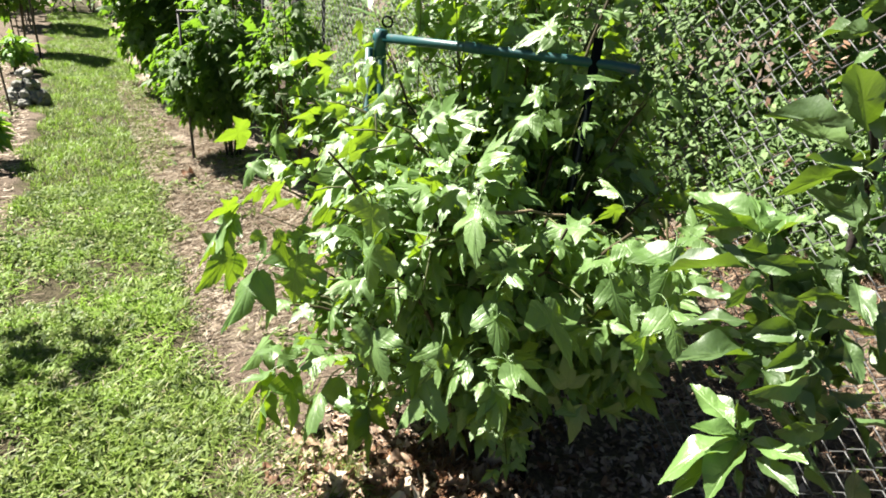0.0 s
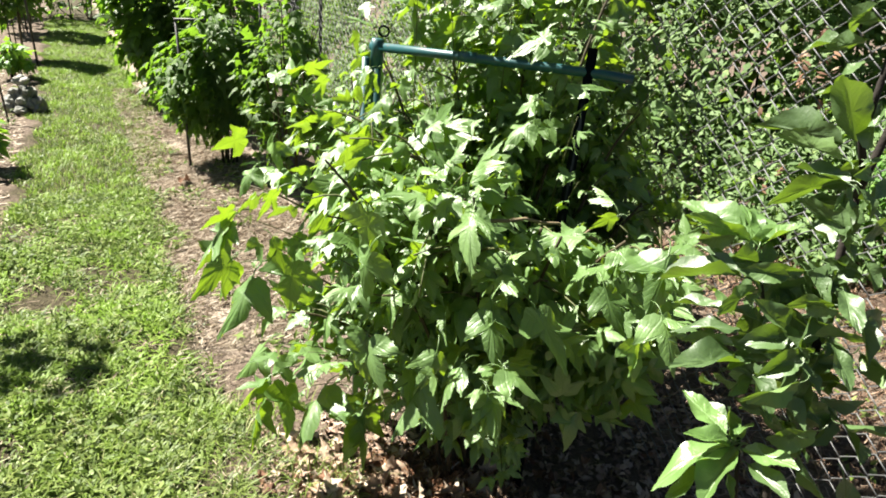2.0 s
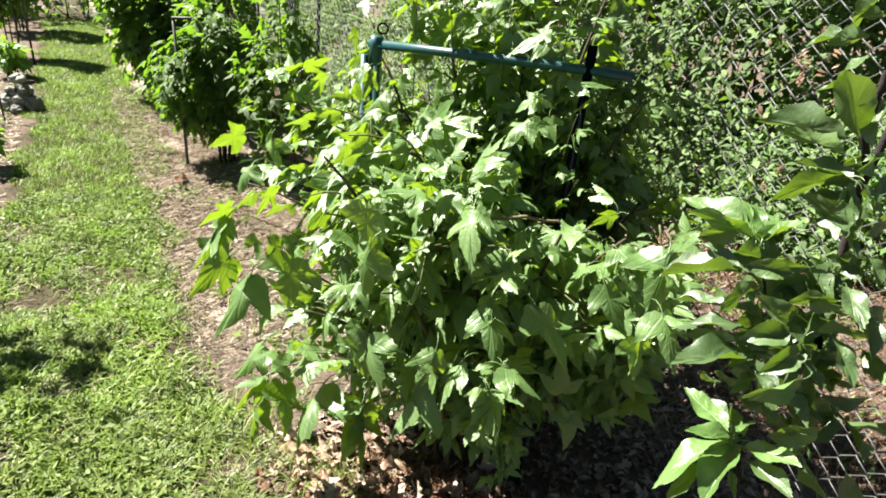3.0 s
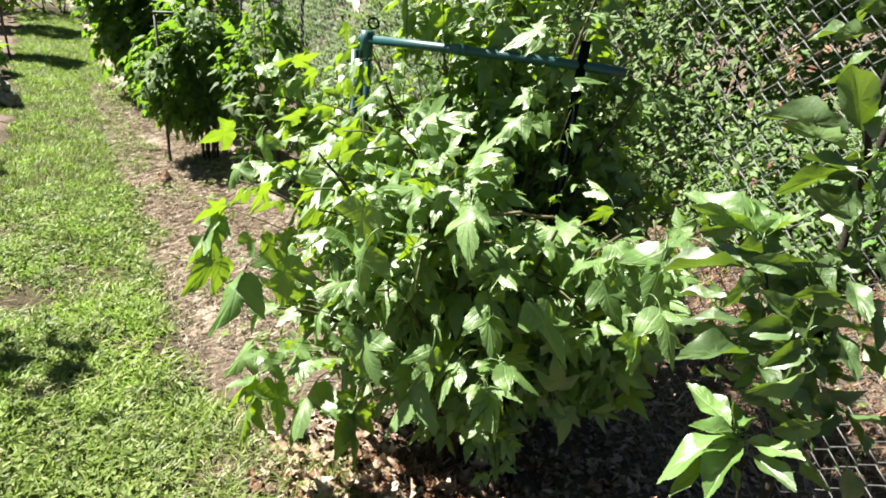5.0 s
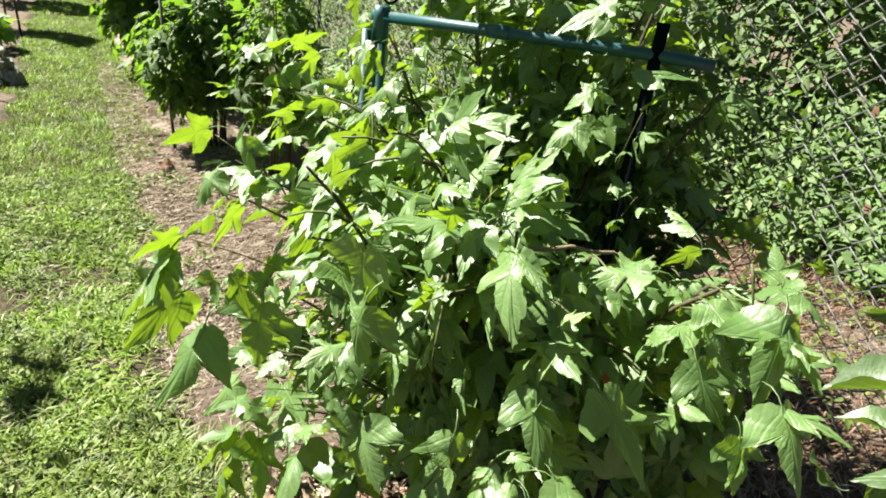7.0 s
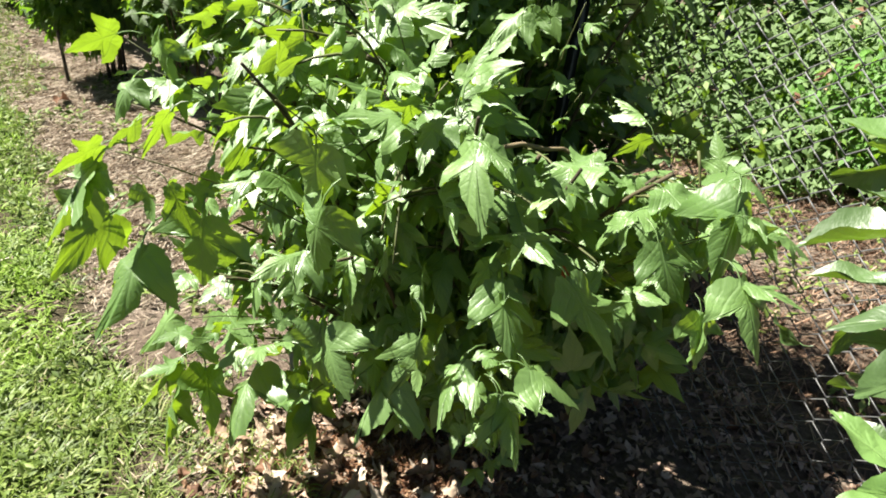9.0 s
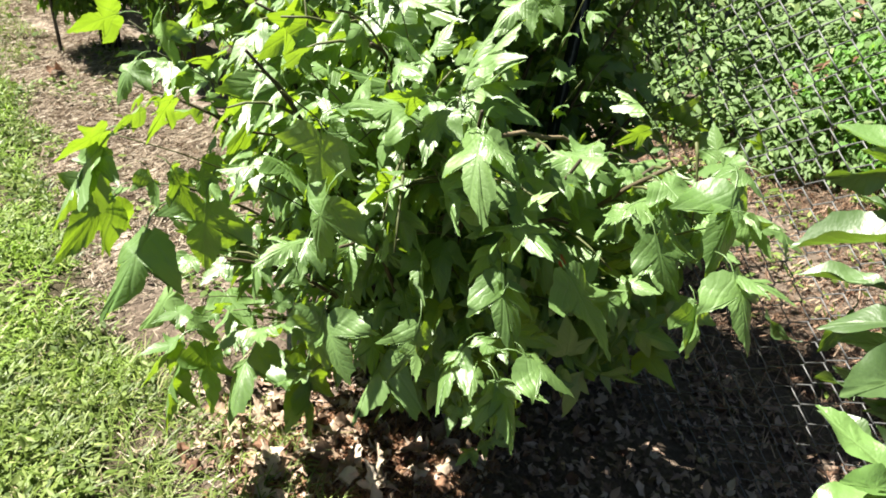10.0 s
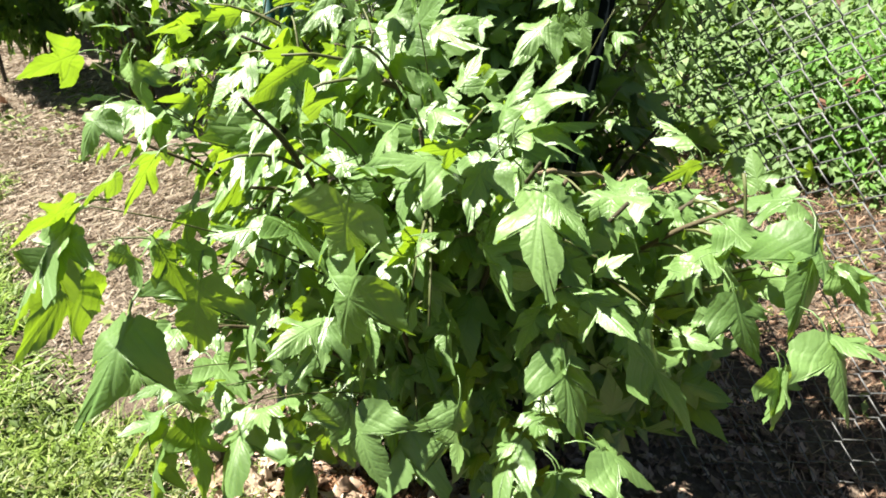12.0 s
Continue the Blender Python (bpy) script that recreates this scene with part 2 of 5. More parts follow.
def tube(points, radii, sides=7):
    """A round tube along points, as vertices and quads; ends are closed by pulling them in."""
    pts = np.asarray(points, float)
    rad = np.broadcast_to(np.asarray(radii, float), (len(pts),)).copy()
    pts = np.vstack([pts[:1], pts, pts[-1:]])
    rad = np.concatenate([[rad[0] * 0.02], rad, [rad[-1] * 0.02]])
    tan = np.gradient(pts, axis=0)
    tan[0], tan[-1] = pts[2] - pts[1], pts[-2] - pts[-3]
    tan /= np.linalg.norm(tan, axis=1)[:, None] + 1e-9
    ref = np.array([0.31, 0.17, 0.93]) if abs(tan[1] @ np.array([0.31, 0.17, 0.93])) < 0.9 else np.array([0.9, 0.1, -0.2])
    a = np.cross(tan, ref)
    a /= np.linalg.norm(a, axis=1)[:, None] + 1e-9
    b = np.cross(tan, a)
    ang = np.arange(sides) * 2 * np.pi / sides
    ring = pts[:, None] + rad[:, None, None] * (np.cos(ang)[None, :, None] * a[:, None] + np.sin(ang)[None, :, None] * b[:, None])
    n = len(pts)
    i, j = np.meshgrid(np.arange(n - 1), np.arange(sides), indexing="ij")
    k = (j + 1) % sides
    faces = np.stack([i * sides + j, i * sides + k, (i + 1) * sides + k, (i + 1) * sides + j], -1).reshape(-1, 4)
    return ring.reshape(-1, 3), faces


def join_arrays(pieces):
    vs, fs, off = [], [], 0
    for v, f in pieces:
        vs.append(v)
        fs.append(np.asarray(f) + off)
        off += len(v)
    return np.vstack(vs), np.vstack(fs)


def bezier(a, b, c, n):
    t = np.linspace(0, 1, n)[:, None]
    a, b, c = (np.asarray(q, float) for q in (a, b, c))
    return a * (1 - t) ** 2 + 2 * b * t * (1 - t) + c * t * t


def outline_leaf(half, teeth=0.02, centre=0.32, fold=0.25, arch=0.3, wave=0.03, stalk=0.45, seed=1, sub=2, rings=(0.5,), ridge=0.0, twist=0.36):
    """A leaf of length 1 along y with its base at 0, from half its outline; with a stalk behind it. Gives verts, triangles, uv."""
    rs = np.random.RandomState(seed)
    half = np.asarray(half, float)
    side = []
    for p, q in zip(half[:-1], half[1:]):
        for k in range(sub):
            w = p + (q - p) * k / sub
            out = np.array([(q - p)[1], -(q - p)[0]])
            out /= np.linalg.norm(out) + 1e-9
            side.append(w + out * teeth * (1 if k % 2 else -0.5) * (0.6 + 0.8 * rs.rand()) * (1 if len(side) else 0))
    side.append(half[-1])
    right = np.array(side)
    left = right[-2:0:-1] * [-1, 1] + rs.normal(0, 0.008, (len(right) - 2, 2))
    rim = np.vstack([right, left])
    c = np.array([0.0, centre])
    layers = [rim] + [c + (rim - c) * r for r in rings]
    flat = np.vstack(layers + [c[None]])
    n, m = len(rim), len(layers)
    i = np.arange(n)
    j = (i + 1) % n
    faces = []
    for k in range(m - 1):
        faces += [np.stack([k * n + i, k * n + j, (k + 1) * n + j], 1), np.stack([k * n + i, (k + 1) * n + j, (k + 1) * n + i], 1)]
    faces.append(np.stack([(m - 1) * n + i, (m - 1) * n + j, np.full(n, m * n)], 1))
    faces = np.vstack(faces)
    x, y = flat[:, 0], flat[:, 1]
    bow = np.sqrt(x * x + 0.0015) - 0.039
    z = -fold * bow - arch * np.clip(y, 0, 2) ** 2 + wave * np.sin(9 * y + 4 * bow + seed) * bow * 3 + rs.normal(0, 0.005, len(x))
    z += 0.05 * rs.normal() * x + twist * rs.normal() * x * y + ridge * 0.10 * np.abs(np.sin(3.6 * np.arctan2(x, y + 0.02))) * np.hypot(x, y)
    x = x + 0.10 * rs.normal() * np.clip(y, 0, 1) ** 2
    verts = np.column_stack([x, y, z])
    uv = np.column_stack([x + 0.5, np.clip(y, 0, 1.2)])
    w = 0.012
    run = np.array([(0.03, 0.0), (-0.4, 0.03), (-0.75, -0.12), (-1.0, -0.42)]) * [max(stalk, 0.01), max(stalk, 0.01)]
    sv = np.vstack([[(-w, p, q), (w, p, q), (0, p + 0.4 * w, q - 1.6 * w)] for p, q in run])
    sf = np.array([[3 * k + q for q in tri] for k in range(3) for tri in ((0, 1, 4), (0, 4, 3), (1, 2, 5), (1, 5, 4), (2, 0, 3), (2, 3, 5))]) + len(verts)
    if stalk:
        verts, faces, uv = np.vstack([verts, sv]), np.vstack([faces, sf]), np.vstack([uv, np.tile([0.5, 0.5], (len(sv), 1))])
    return verts, faces, uv


def basis(d, n):
    """Rotation matrices with y along d and z near n; d and n are m x 3."""
    d = d / (np.linalg.norm(d, axis=1)[:, None] + 1e-9)
    x = np.cross(d, n)
    x /= np.linalg.norm(x, axis=1)[:, None] + 1e-9
    return np.stack([x, d, np.cross(x, d)], -1)


def batch(name, shapes, at, rot, size, mat, rs):
    """Many leaves in one mesh."""
    vs, fs, us, off = [], [], [], 0
    pick = rs.randint(0, len(shapes), len(at))
    for s, (v, f, u) in enumerate(shapes):
        w = np.nonzero(pick == s)[0]
        if not len(w):
            continue
        p = np.einsum("mij,nj->mni", rot[w], v) * size[w][:, None, None] + at[w][:, None]
        vs.append(p.reshape(-1, 3))
        fs.append((f[None] + (np.arange(len(w)) * len(v))[:, None, None]).reshape(-1, 3) + off)
        us.append(np.tile(u, (len(w), 1)))
        off += len(w) * len(v)
    return mesh_from(name, np.vstack(vs), np.vstack(fs), mat, np.vstack(us))


def place_leaf(name, me, parent, at, rot, size, label=""):
    ob = part(name, me, parent, label)
    m = Matrix([[*(rot[i] * size), at[i]] for i in range(3)] + [[0, 0, 0, 1]])
    base = parent.parent.matrix_basis @ parent.matrix_basis if parent.parent else parent.matrix_basis
    ob.matrix_basis = base.inverted() @ m
    return ob


def unit(v):
    v = np.asarray(v, float)
    return v / (np.linalg.norm(v, axis=-1, keepdims=True) + 1e-9)


SUNV = np.array(SUN)
CURRANT = [(0, 0), (0.06, -0.05), (0.15, -0.06), (0.24, 0.02), (0.31, 0.13), (0.39, 0.27), (0.47, 0.52), (0.37, 0.49), (0.28, 0.44), (0.18, 0.40), (0.19, 0.49), (0.185, 0.60), (0.125, 0.76), (0.050, 0.93), (0, 1.06)]
CURRANT_B = [(0, 0), (0.05, -0.02), (0.12, 0.0), (0.19, 0.08), (0.24, 0.22), (0.28, 0.38), (0.31, 0.61), (0.23, 0.56), (0.17, 0.50), (0.12, 0.47), (0.13, 0.56), (0.13, 0.66), (0.09, 0.80), (0.035, 0.94), (0, 1.05)]
CURRANT_C = [(0, 0), (0.08, -0.09), (0.20, -0.12), (0.31, -0.07), (0.38, 0.03), (0.48, 0.15), (0.61, 0.37), (0.47, 0.38), (0.34, 0.37), (0.21, 0.36), (0.21, 0.46), (0.215, 0.58), (0.15, 0.75), (0.060, 0.92), (0, 1.06)]
OVAL = [(0, 0), (0.08, 0.05), (0.160, 0.17), (0.215, 0.34), (0.230, 0.52), (0.195, 0.70), (0.115, 0.86), (0.040, 0.96), (0, 1.03)]
LANCE = [(0, 0), (0.18, 0.25), (0.24, 0.5), (0.15, 0.78), (0, 1.0)]
BLOB = [(0, 0), (0.30, 0.15), (0.42, 0.45), (0.30, 0.8), (0, 1.0)]
currant_shapes = [outline_leaf((CURRANT, CURRANT_B, CURRANT_C)[k % 3], 0.016, 0.27, (0.3, 0.8, 1.3, -0.6, 0.6)[k % 5], (0.1, 0.35, 0.6, 0.2)[k % 4], 0.07, 0.36, k + 3, 2, (0.66, 0.33), 1.0) for k in range(15)]
far_shapes = [outline_leaf(CURRANT_C[::2] if k % 2 else CURRANT[::2], 0.0, 0.27, 0.4, 0.35, 0.05, 0.0, k + 30, 1, ()) for k in range(4)]
inner_shapes = [outline_leaf((CURRANT, CURRANT_B, CURRANT_C)[k % 3], 0.0, 0.27, (0.3, 0.8, 1.2, -0.5, 0.6)[k % 5], (0.1, 0.35, 0.6, 0.2)[k % 4], 0.07, 0.0, k + 33, 1, (0.5,), 0.8) for k in range(15)]
apple_shapes = [outline_leaf(OVAL, 0.006, 0.45, (-0.35, -0.75, -1.05, -0.2, -0.85, -0.5, -1.25)[k], 0.04 + 0.09 * (k % 4), 0.12, 0.20, k + 50, 3, (0.8, 0.55, 0.28), 0.0, 0.14) for k in range(7)]
def simple_leaf(w, fold, arch):
    """A small folded leaf of four triangles."""
    v = np.array([(0, 0, 0), (-w, 0.45, fold * w - 0.2 * arch), (0, 0.45, -0.2 * arch), (w, 0.45, fold * w - 0.2 * arch), (0, 1, -arch)])
    return v, np.array([[0, 3, 2], [0, 2, 1], [2, 3, 4], [2, 4, 1]]), np.column_stack([v[:, 0] + 0.5, v[:, 1]])


small_shapes = [simple_leaf(0.17 + 0.04 * (k % 3), 0.5 - 0.3 * k, 0.1 + 0.1 * k) for k in range(4)]
broad_shapes = [simple_leaf(0.32 + 0.05 * k, 0.3 - 0.2 * k, 0.1 + 0.1 * k) for k in range(3)]


def ground_height(x, y):
    """A little unevenness; the path is trodden flatter than the beds."""
    return 0.012 * np.sin(2.3 * x + 1.1 * y) + 0.010 * np.sin(5.1 * y - 3.7 * x + 1.0) + 0.006 * np.sin(11.0 * x + 7.0 * y)


# ---- ground ----
gx = np.concatenate([[-400, -60, -12, -5], np.arange(-3, 6.01, 0.06), [9, 20, 80, 400]])
gy = np.concatenate([[-400, -60, -12, -4], np.arange(-2, 14.01, 0.08), [20, 40, 100, 400]])
GX, GY = np.meshgrid(gx, gy, indexing="ij")
fade = np.clip(3 - np.abs(GX) * 0.3, 0, 1) * np.clip((18 - np.abs(GY)) * 0.3, 0, 1)
rng = np.random.RandomState(5)
GZ = ground_height(GX, GY) * fade + rng.normal(0, 0.004, GX.shape) * fade
gi, gj = np.meshgrid(np.arange(len(gx) - 1), np.arange(len(gy) - 1), indexing="ij")
m_ = len(gy)
ground_faces = np.stack([gi * m_ + gj, (gi + 1) * m_ + gj, (gi + 1) * m_ + gj + 1, gi * m_ + gj + 1], -1).reshape(-1, 4)
ground = new("ground", mesh_from("ground", np.stack([GX, GY, GZ], -1).reshape(-1, 3), ground_faces, soil_mat))
tagged(ground, "dark garden soil with straw-mulched beds beside a grass path", "ground", kind="structure")

# ---- main bush ----


def bush_nodes(rs, base, stems, reach, height, front=1.0, step=0.055, twigs=4, lean=(0, 0), base_r=0.15, low=0.35, clear=None):
    """Arching stems and side twigs from a base; gives the tubes and, along them, the nodes with the way outwards at each."""
    tubes, nodes, ways = [], [], []
    for k in range(stems):
        phi = 2 * math.pi * (k + rs.uniform(-0.3, 0.3)) / stems
        out = np.array([math.cos(phi), math.sin(phi), 0])
        up = low + (1 - low) * ((k * 0.618) % 1.0)
        r = reach * (1.08 - 0.55 * max(up - 0.55, 0) / 0.45) * rs.uniform(0.85, 1.08)
        a = np.array([*base, 0.0]) + out * base_r * rs.rand()
        e = np.array([*base, 0.0]) + out * r + np.array([lean[0] * up, lean[1] * up, height * up * rs.uniform(0.92, 1.05)])
        if clear is not None and clear(e[None])[0]:
            e[2] = 1.0
        c = a * 0.45 + e * 0.55 + np.array([0, 0, 0.30 * height * up + 0.05]) - out * 0.12 * r
        pts = bezier(a, c, e, 12)
        tubes.append((pts, np.linspace(0.007, 0.0022, 12), "stem"))
        length = np.linalg.norm(np.diff(pts, axis=0), axis=1).sum()
        for s in np.arange(0.30, 1.0, step / length):
            nodes.append(pts[min(int(s * 11), 10)] * (1 - (s * 11) % 1) + pts[min(int(s * 11) + 1, 11)] * ((s * 11) % 1))
            ways.append(out + rs.normal(0, 0.5, 3) * [1, 1, 0.3])
        for w in range(twigs):
            s = rs.uniform(0.3, 0.95)
            p = pts[int(s * 11)]
            d = unit(out * 0.7 + rs.normal(0, 0.6, 3) + [0, 0, 0.25])
            q = p + d * rs.uniform(0.06, 0.17)
            tw = bezier(p, (p + q) / 2 + [0, 0, 0.03], q, 5)
            tubes.append((tw, np.linspace(0.003, 0.0014, 5), "twig"))
            for t in np.arange(0.3, 1.01, 0.2):
                nodes.append(p + (q - p) * t)
                ways.append(d + rs.normal(0, 0.5, 3) * [1, 1, 0.3])
    return tubes, np.array(nodes), unit(np.array(ways))


def currant_bush(label, base, rs, near_count, stems, reach, height, size, group="", leaf_mat=currant_leaf, shell=0, core=0, clear=None, avoid=None, **kw):
    """A multi-stemmed bush with lobed leaves."""
    bush = thing("currant_bush", label, "bush", group, at=(*base, 0))
    tubes, nodes, ways = bush_nodes(rs, base, stems, reach, height, clear=clear, **kw)
    for pts, rad, kind in tubes:
        if clear is not None and clear(pts[-1:])[0]:
            free = ~clear(pts) | (pts[:, 2] < 0.5)
            last = len(pts) if free.all() else int(np.argmin(free))
            if kind == "twig" or last < 4:
                continue
            pts, rad = pts[:last], rad[:last]
        v, f = tube(pts - np.array([*base, 0]), rad, 6 if kind == "stem" else 4)
        part(kind, mesh_from(kind, v, f, stem_mat if kind == "stem" else twig_mat), bush)
    if shell:
        u = unit(rs.normal(0, 1, (shell, 3)))
        nodes = np.vstack([nodes, np.array([base[0], base[1] - 0.02, 0.76]) + u * [reach, reach * 0.92, 0.56] * rs.uniform(0.75, 1.0, (shell, 1))])
        ways = np.vstack([ways, unit(u * [1, 1, 0.3] + rs.normal(0, 0.3, (shell, 3)))])
    if shell:
        ahead = (nodes[:, 0] - base[0]) * -0.55 + (nodes[:, 1] - base[1]) * -0.83
        nodes = nodes + np.where(ahead > 0.2, 0.055, 0.0)[:, None] * np.array([0.55, 0.83, 0])
    if core:
        u = unit(rs.normal(0, 1, (core, 3))) * rs.uniform(0.25, 1.0, (core, 1)) ** 0.45
        nodes = np.vstack([nodes, np.array([base[0] + 0.02, base[1] + 0.04, 0.58]) + u * [reach * 0.84, reach * 0.84, 0.47]])
        ways = np.vstack([ways, unit(u + rs.normal(0, 0.5, (core, 3)))])
    if core and shell:
        w = unit(rs.normal(0, 1, (500, 3))) * rs.uniform(0.2, 1.0, (500, 1)) ** 0.4
        nodes = np.vstack([nodes, np.array([base[0] + 0.24, base[1] + 0.36, 1.50]) + w * [0.24, 0.20, 0.28]])
        ways = np.vstack([ways, unit(w + rs.normal(0, 0.5, (500, 3)))])
        v = unit(rs.normal(0, 1, (375, 3))) * rs.uniform(0.2, 1.0, (375, 1)) ** 0.4
        nodes = np.vstack([nodes, np.array([base[0] + 0.07, base[1] - 0.30, 0.66]) + v * [0.20, 0.15, 0.15]])
        ways = np.vstack([ways, unit(v + rs.normal(0, 0.5, (375, 3)))])
    keep = nodes[:, 2] > 0.12
    if clear is not None:
        keep &= ~clear(nodes)
    nodes, ways = nodes[keep], ways[keep]
    n = len(nodes)
    droop = rs.uniform(0.0, 1.1, n)
    d = unit(ways * [1, 1, 0.4] - np.array([0, 0, 1]) * droop[:, None])
    nrm = unit(SUNV * 0.6 + ways * [0.4, 0.4, 0] + np.array([0, 0, 0.5]) + rs.normal(0, 0.66, (n, 3)))
    rot = basis(d, nrm)
    sz = size * (0.40 + 0.85 * rs.rand(n) ** 1.3)
    at = nodes + d * (0.30 * sz)[:, None]
    if avoid is not None:
        free = ~avoid(at + d * (0.4 * sz)[:, None])
        at, rot, sz = at[free], rot[free], sz[free]
        n = len(at)
    toward = -(at[:, 0] * 0.55 + at[:, 1] * 0.85)
    order = np.argsort(-toward + rs.normal(0, 0.05, n))
    near, rest = order[:near_count], order[near_count:]
    metas = [mesh_from("leaf", *s[:2], currant_leaf, s[2]) for s in currant_shapes] if near_count else []
    for i in near:
        place_leaf("leaf", metas[rs.randint(len(metas))], bush, at[i], rot[i], sz[i])
    me = batch("foliage", inner_shapes, at[rest] - np.array([*base, 0]), rot[rest], sz[rest], leaf_mat, rs)
    part("foliage", me, bush, "dense green lobed leaves", "stuff")
    return bush


def kept_free(p):
    """Places kept free of leaves: before the pipe frame's crossbar, round the dark post, and under the overhang."""
    side = (p[:, 0] - 0.65) * -0.747 + (p[:, 1] - 1.92) * -0.665
    low = (p[:, 1] < 1.52) & (p[:, 2] < 0.62) & (np.hypot(p[:, 0] - 0.93, p[:, 1] - 1.64) > 0.18 + 0.62 * p[:, 2])
    recess = (side > -0.15) & (p[:, 2] > 0.76 + 0.42 * side) & ((p[:, 0] - 0.65) * 0.40 > (p[:, 1] - 1.27) * 0.37)
    low |= (p[:, 1] < 1.13) & (p[:, 2] < 0.76)
    low |= (p[:, 0] > 0.90) & (p[:, 1] < 1.48) & (p[:, 2] < 0.50)
    return (side > -0.03) & (p[:, 2] > 1.09) & (p[:, 0] < 1.0) | low | recess | (p[:, 0] > 1.30)


large_leaves, sunny = [], []


def large_leaf(at, way, normal, length, fold, lit=True):
    """A large leaf at the outside of the bush, by its base, the way of its tip, its upper side and how far it is folded: 0 flat to 2; 3 is narrow."""
    if lit and abs(np.array(normal) @ SUNV) > 0.2:
        sunny.append(np.array(at) + np.array(way) * length * 0.5)
    large_leaves.append((np.array(at), np.array(way), np.array(normal), length, fold))


large_leaf((0.315, 1.814, 0.956), (-0.962, -0.179, -0.206), (-0.241, 0.910, 0.336), 0.082, 0)
large_leaf((0.356, 1.715, 0.964), (-0.013, -0.092, -0.996), (-0.883, -0.466, 0.054), 0.065, 1)
large_leaf((0.367, 1.708, 0.949), (0.579, 0.263, 0.772), (-0.665, -0.396, 0.633), 0.052, 1)
large_leaf((0.217, 1.480, 0.906), (-0.932, -0.123, -0.340), (-0.289, 0.819, 0.496), 0.065, 0)
large_leaf((0.262, 1.483, 0.930), (-0.860, -0.048, -0.509), (-0.365, 0.753, 0.547), 0.052, 1)
large_leaf((0.305, 1.496, 0.932), (-0.706, -0.113, -0.699), (-0.465, 0.819, 0.337), 0.065, 0)
large_leaf((0.378, 1.690, 0.906), (-0.799, -0.010, -0.602), (-0.395, 0.762, 0.512), 0.076, 1)
large_leaf((0.310, 1.709, 0.914), (-0.681, -0.112, -0.723), (-0.671, -0.300, 0.678), 0.067, 1)
large_leaf((0.209, 1.477, 0.889), (-0.729, -0.055, -0.683), (-0.497, 0.728, 0.472), 0.111, 2)
large_leaf((0.206, 1.468, 0.889), (-0.656, -0.256, -0.710), (-0.616, -0.363, 0.699), 0.070, 0)
large_leaf((0.228, 1.583, 0.760), (-0.728, -0.685, -0.032), (0.626, -0.683, 0.377), 0.114, 0)
large_leaf((0.234, 1.632, 0.732), (-0.561, -0.350, -0.751), (-0.685, 0.706, 0.183), 0.086, 1)
large_leaf((0.239, 1.440, 0.782), (-0.531, -0.417, -0.738), (-0.634, -0.382, 0.672), 0.124, 1)
large_leaf((0.319, 1.445, 0.801), (-0.111, 0.092, -0.990), (-0.754, -0.656, 0.024), 0.116, 0)
large_leaf((0.317, 1.458, 0.844), (0.060, -0.250, -0.966), (-0.838, -0.539, 0.087), 0.045, 0)
large_leaf((0.288, 1.466, 0.845), (0.318, -0.357, -0.878), (0.544, -0.690, 0.477), 0.067, 0)
large_leaf((0.259, 1.473, 0.848), (0.280, -0.271, -0.921), (0.880, 0.455, 0.134), 0.048, 1)
large_leaf((0.501, 1.634, 0.884), (-0.728, -0.489, -0.481), (0.428, -0.872, 0.240), 0.150, 1)
large_leaf((0.481, 1.511, 0.912), (-0.888, 0.209, -0.409), (-0.048, 0.843, 0.535), 0.061, 0)
large_leaf((0.392, 1.243, 0.897), (-0.207, 0.190, -0.960), (-0.968, -0.181, 0.173), 0.100, 1)
large_leaf((0.402, 1.306, 0.804), (-0.682, -0.598, -0.422), (-0.384, -0.199, 0.902), 0.073, 1)
large_leaf((0.395, 1.308, 0.801), (-0.978, -0.181, 0.105), (0.131, -0.140, 0.981), 0.066, 1)
large_leaf((0.399, 1.271, 0.957), (0.194, 0.314, -0.930), (0.902, 0.416, 0.115), 0.103, 0, False)
large_leaf((0.426, 1.489, 0.832), (-0.863, -0.354, -0.361), (-0.345, -0.110, 0.932), 0.056, 0)
large_leaf((0.443, 1.478, 0.829), (0.043, -0.980, -0.192), (0.507, -0.144, 0.850), 0.084, 0)
large_leaf((0.396, 1.476, 0.830), (-0.878, 0.436, -0.199), (-0.236, -0.033, 0.971), 0.054, 1)
large_leaf((0.549, 1.176, 0.981), (-0.528, -0.462, -0.713), (-0.669, -0.291, 0.684), 0.102, 1)
large_leaf((0.545, 1.169, 0.981), (0.066, -0.981, -0.185), (-0.019, -0.187, 0.982), 0.064, 3)
large_leaf((0.654, 1.607, 1.005), (0.471, -0.797, 0.378), (-0.689, -0.066, 0.721), 0.160, 1)
large_leaf((0.661, 1.604, 1.008), (0.321, -0.938, 0.133), (-0.577, -0.082, 0.813), 0.119, 0)
large_leaf((0.471, 1.491, 0.988), (0.433, -0.394, -0.811), (0.338, -0.763, 0.551), 0.048, 1)
large_leaf((0.469, 1.492, 0.987), (-0.543, 0.046, -0.839), (-0.813, -0.282, 0.510), 0.040, 0)
large_leaf((0.583, 1.341, 0.963), (-0.936, -0.071, 0.345), (0.346, -0.374, 0.861), 0.116, 1)
large_leaf((0.521, 1.260, 0.994), (-0.845, 0.532, -0.054), (0.381, 0.669, 0.638), 0.048, 0)
large_leaf((0.526, 1.280, 0.968), (-0.900, 0.358, 0.250), (0.134, -0.317, 0.939), 0.100, 0)
large_leaf((0.638, 1.343, 0.950), (0.729, -0.388, 0.564), (-0.528, 0.205, 0.824), 0.065, 1)
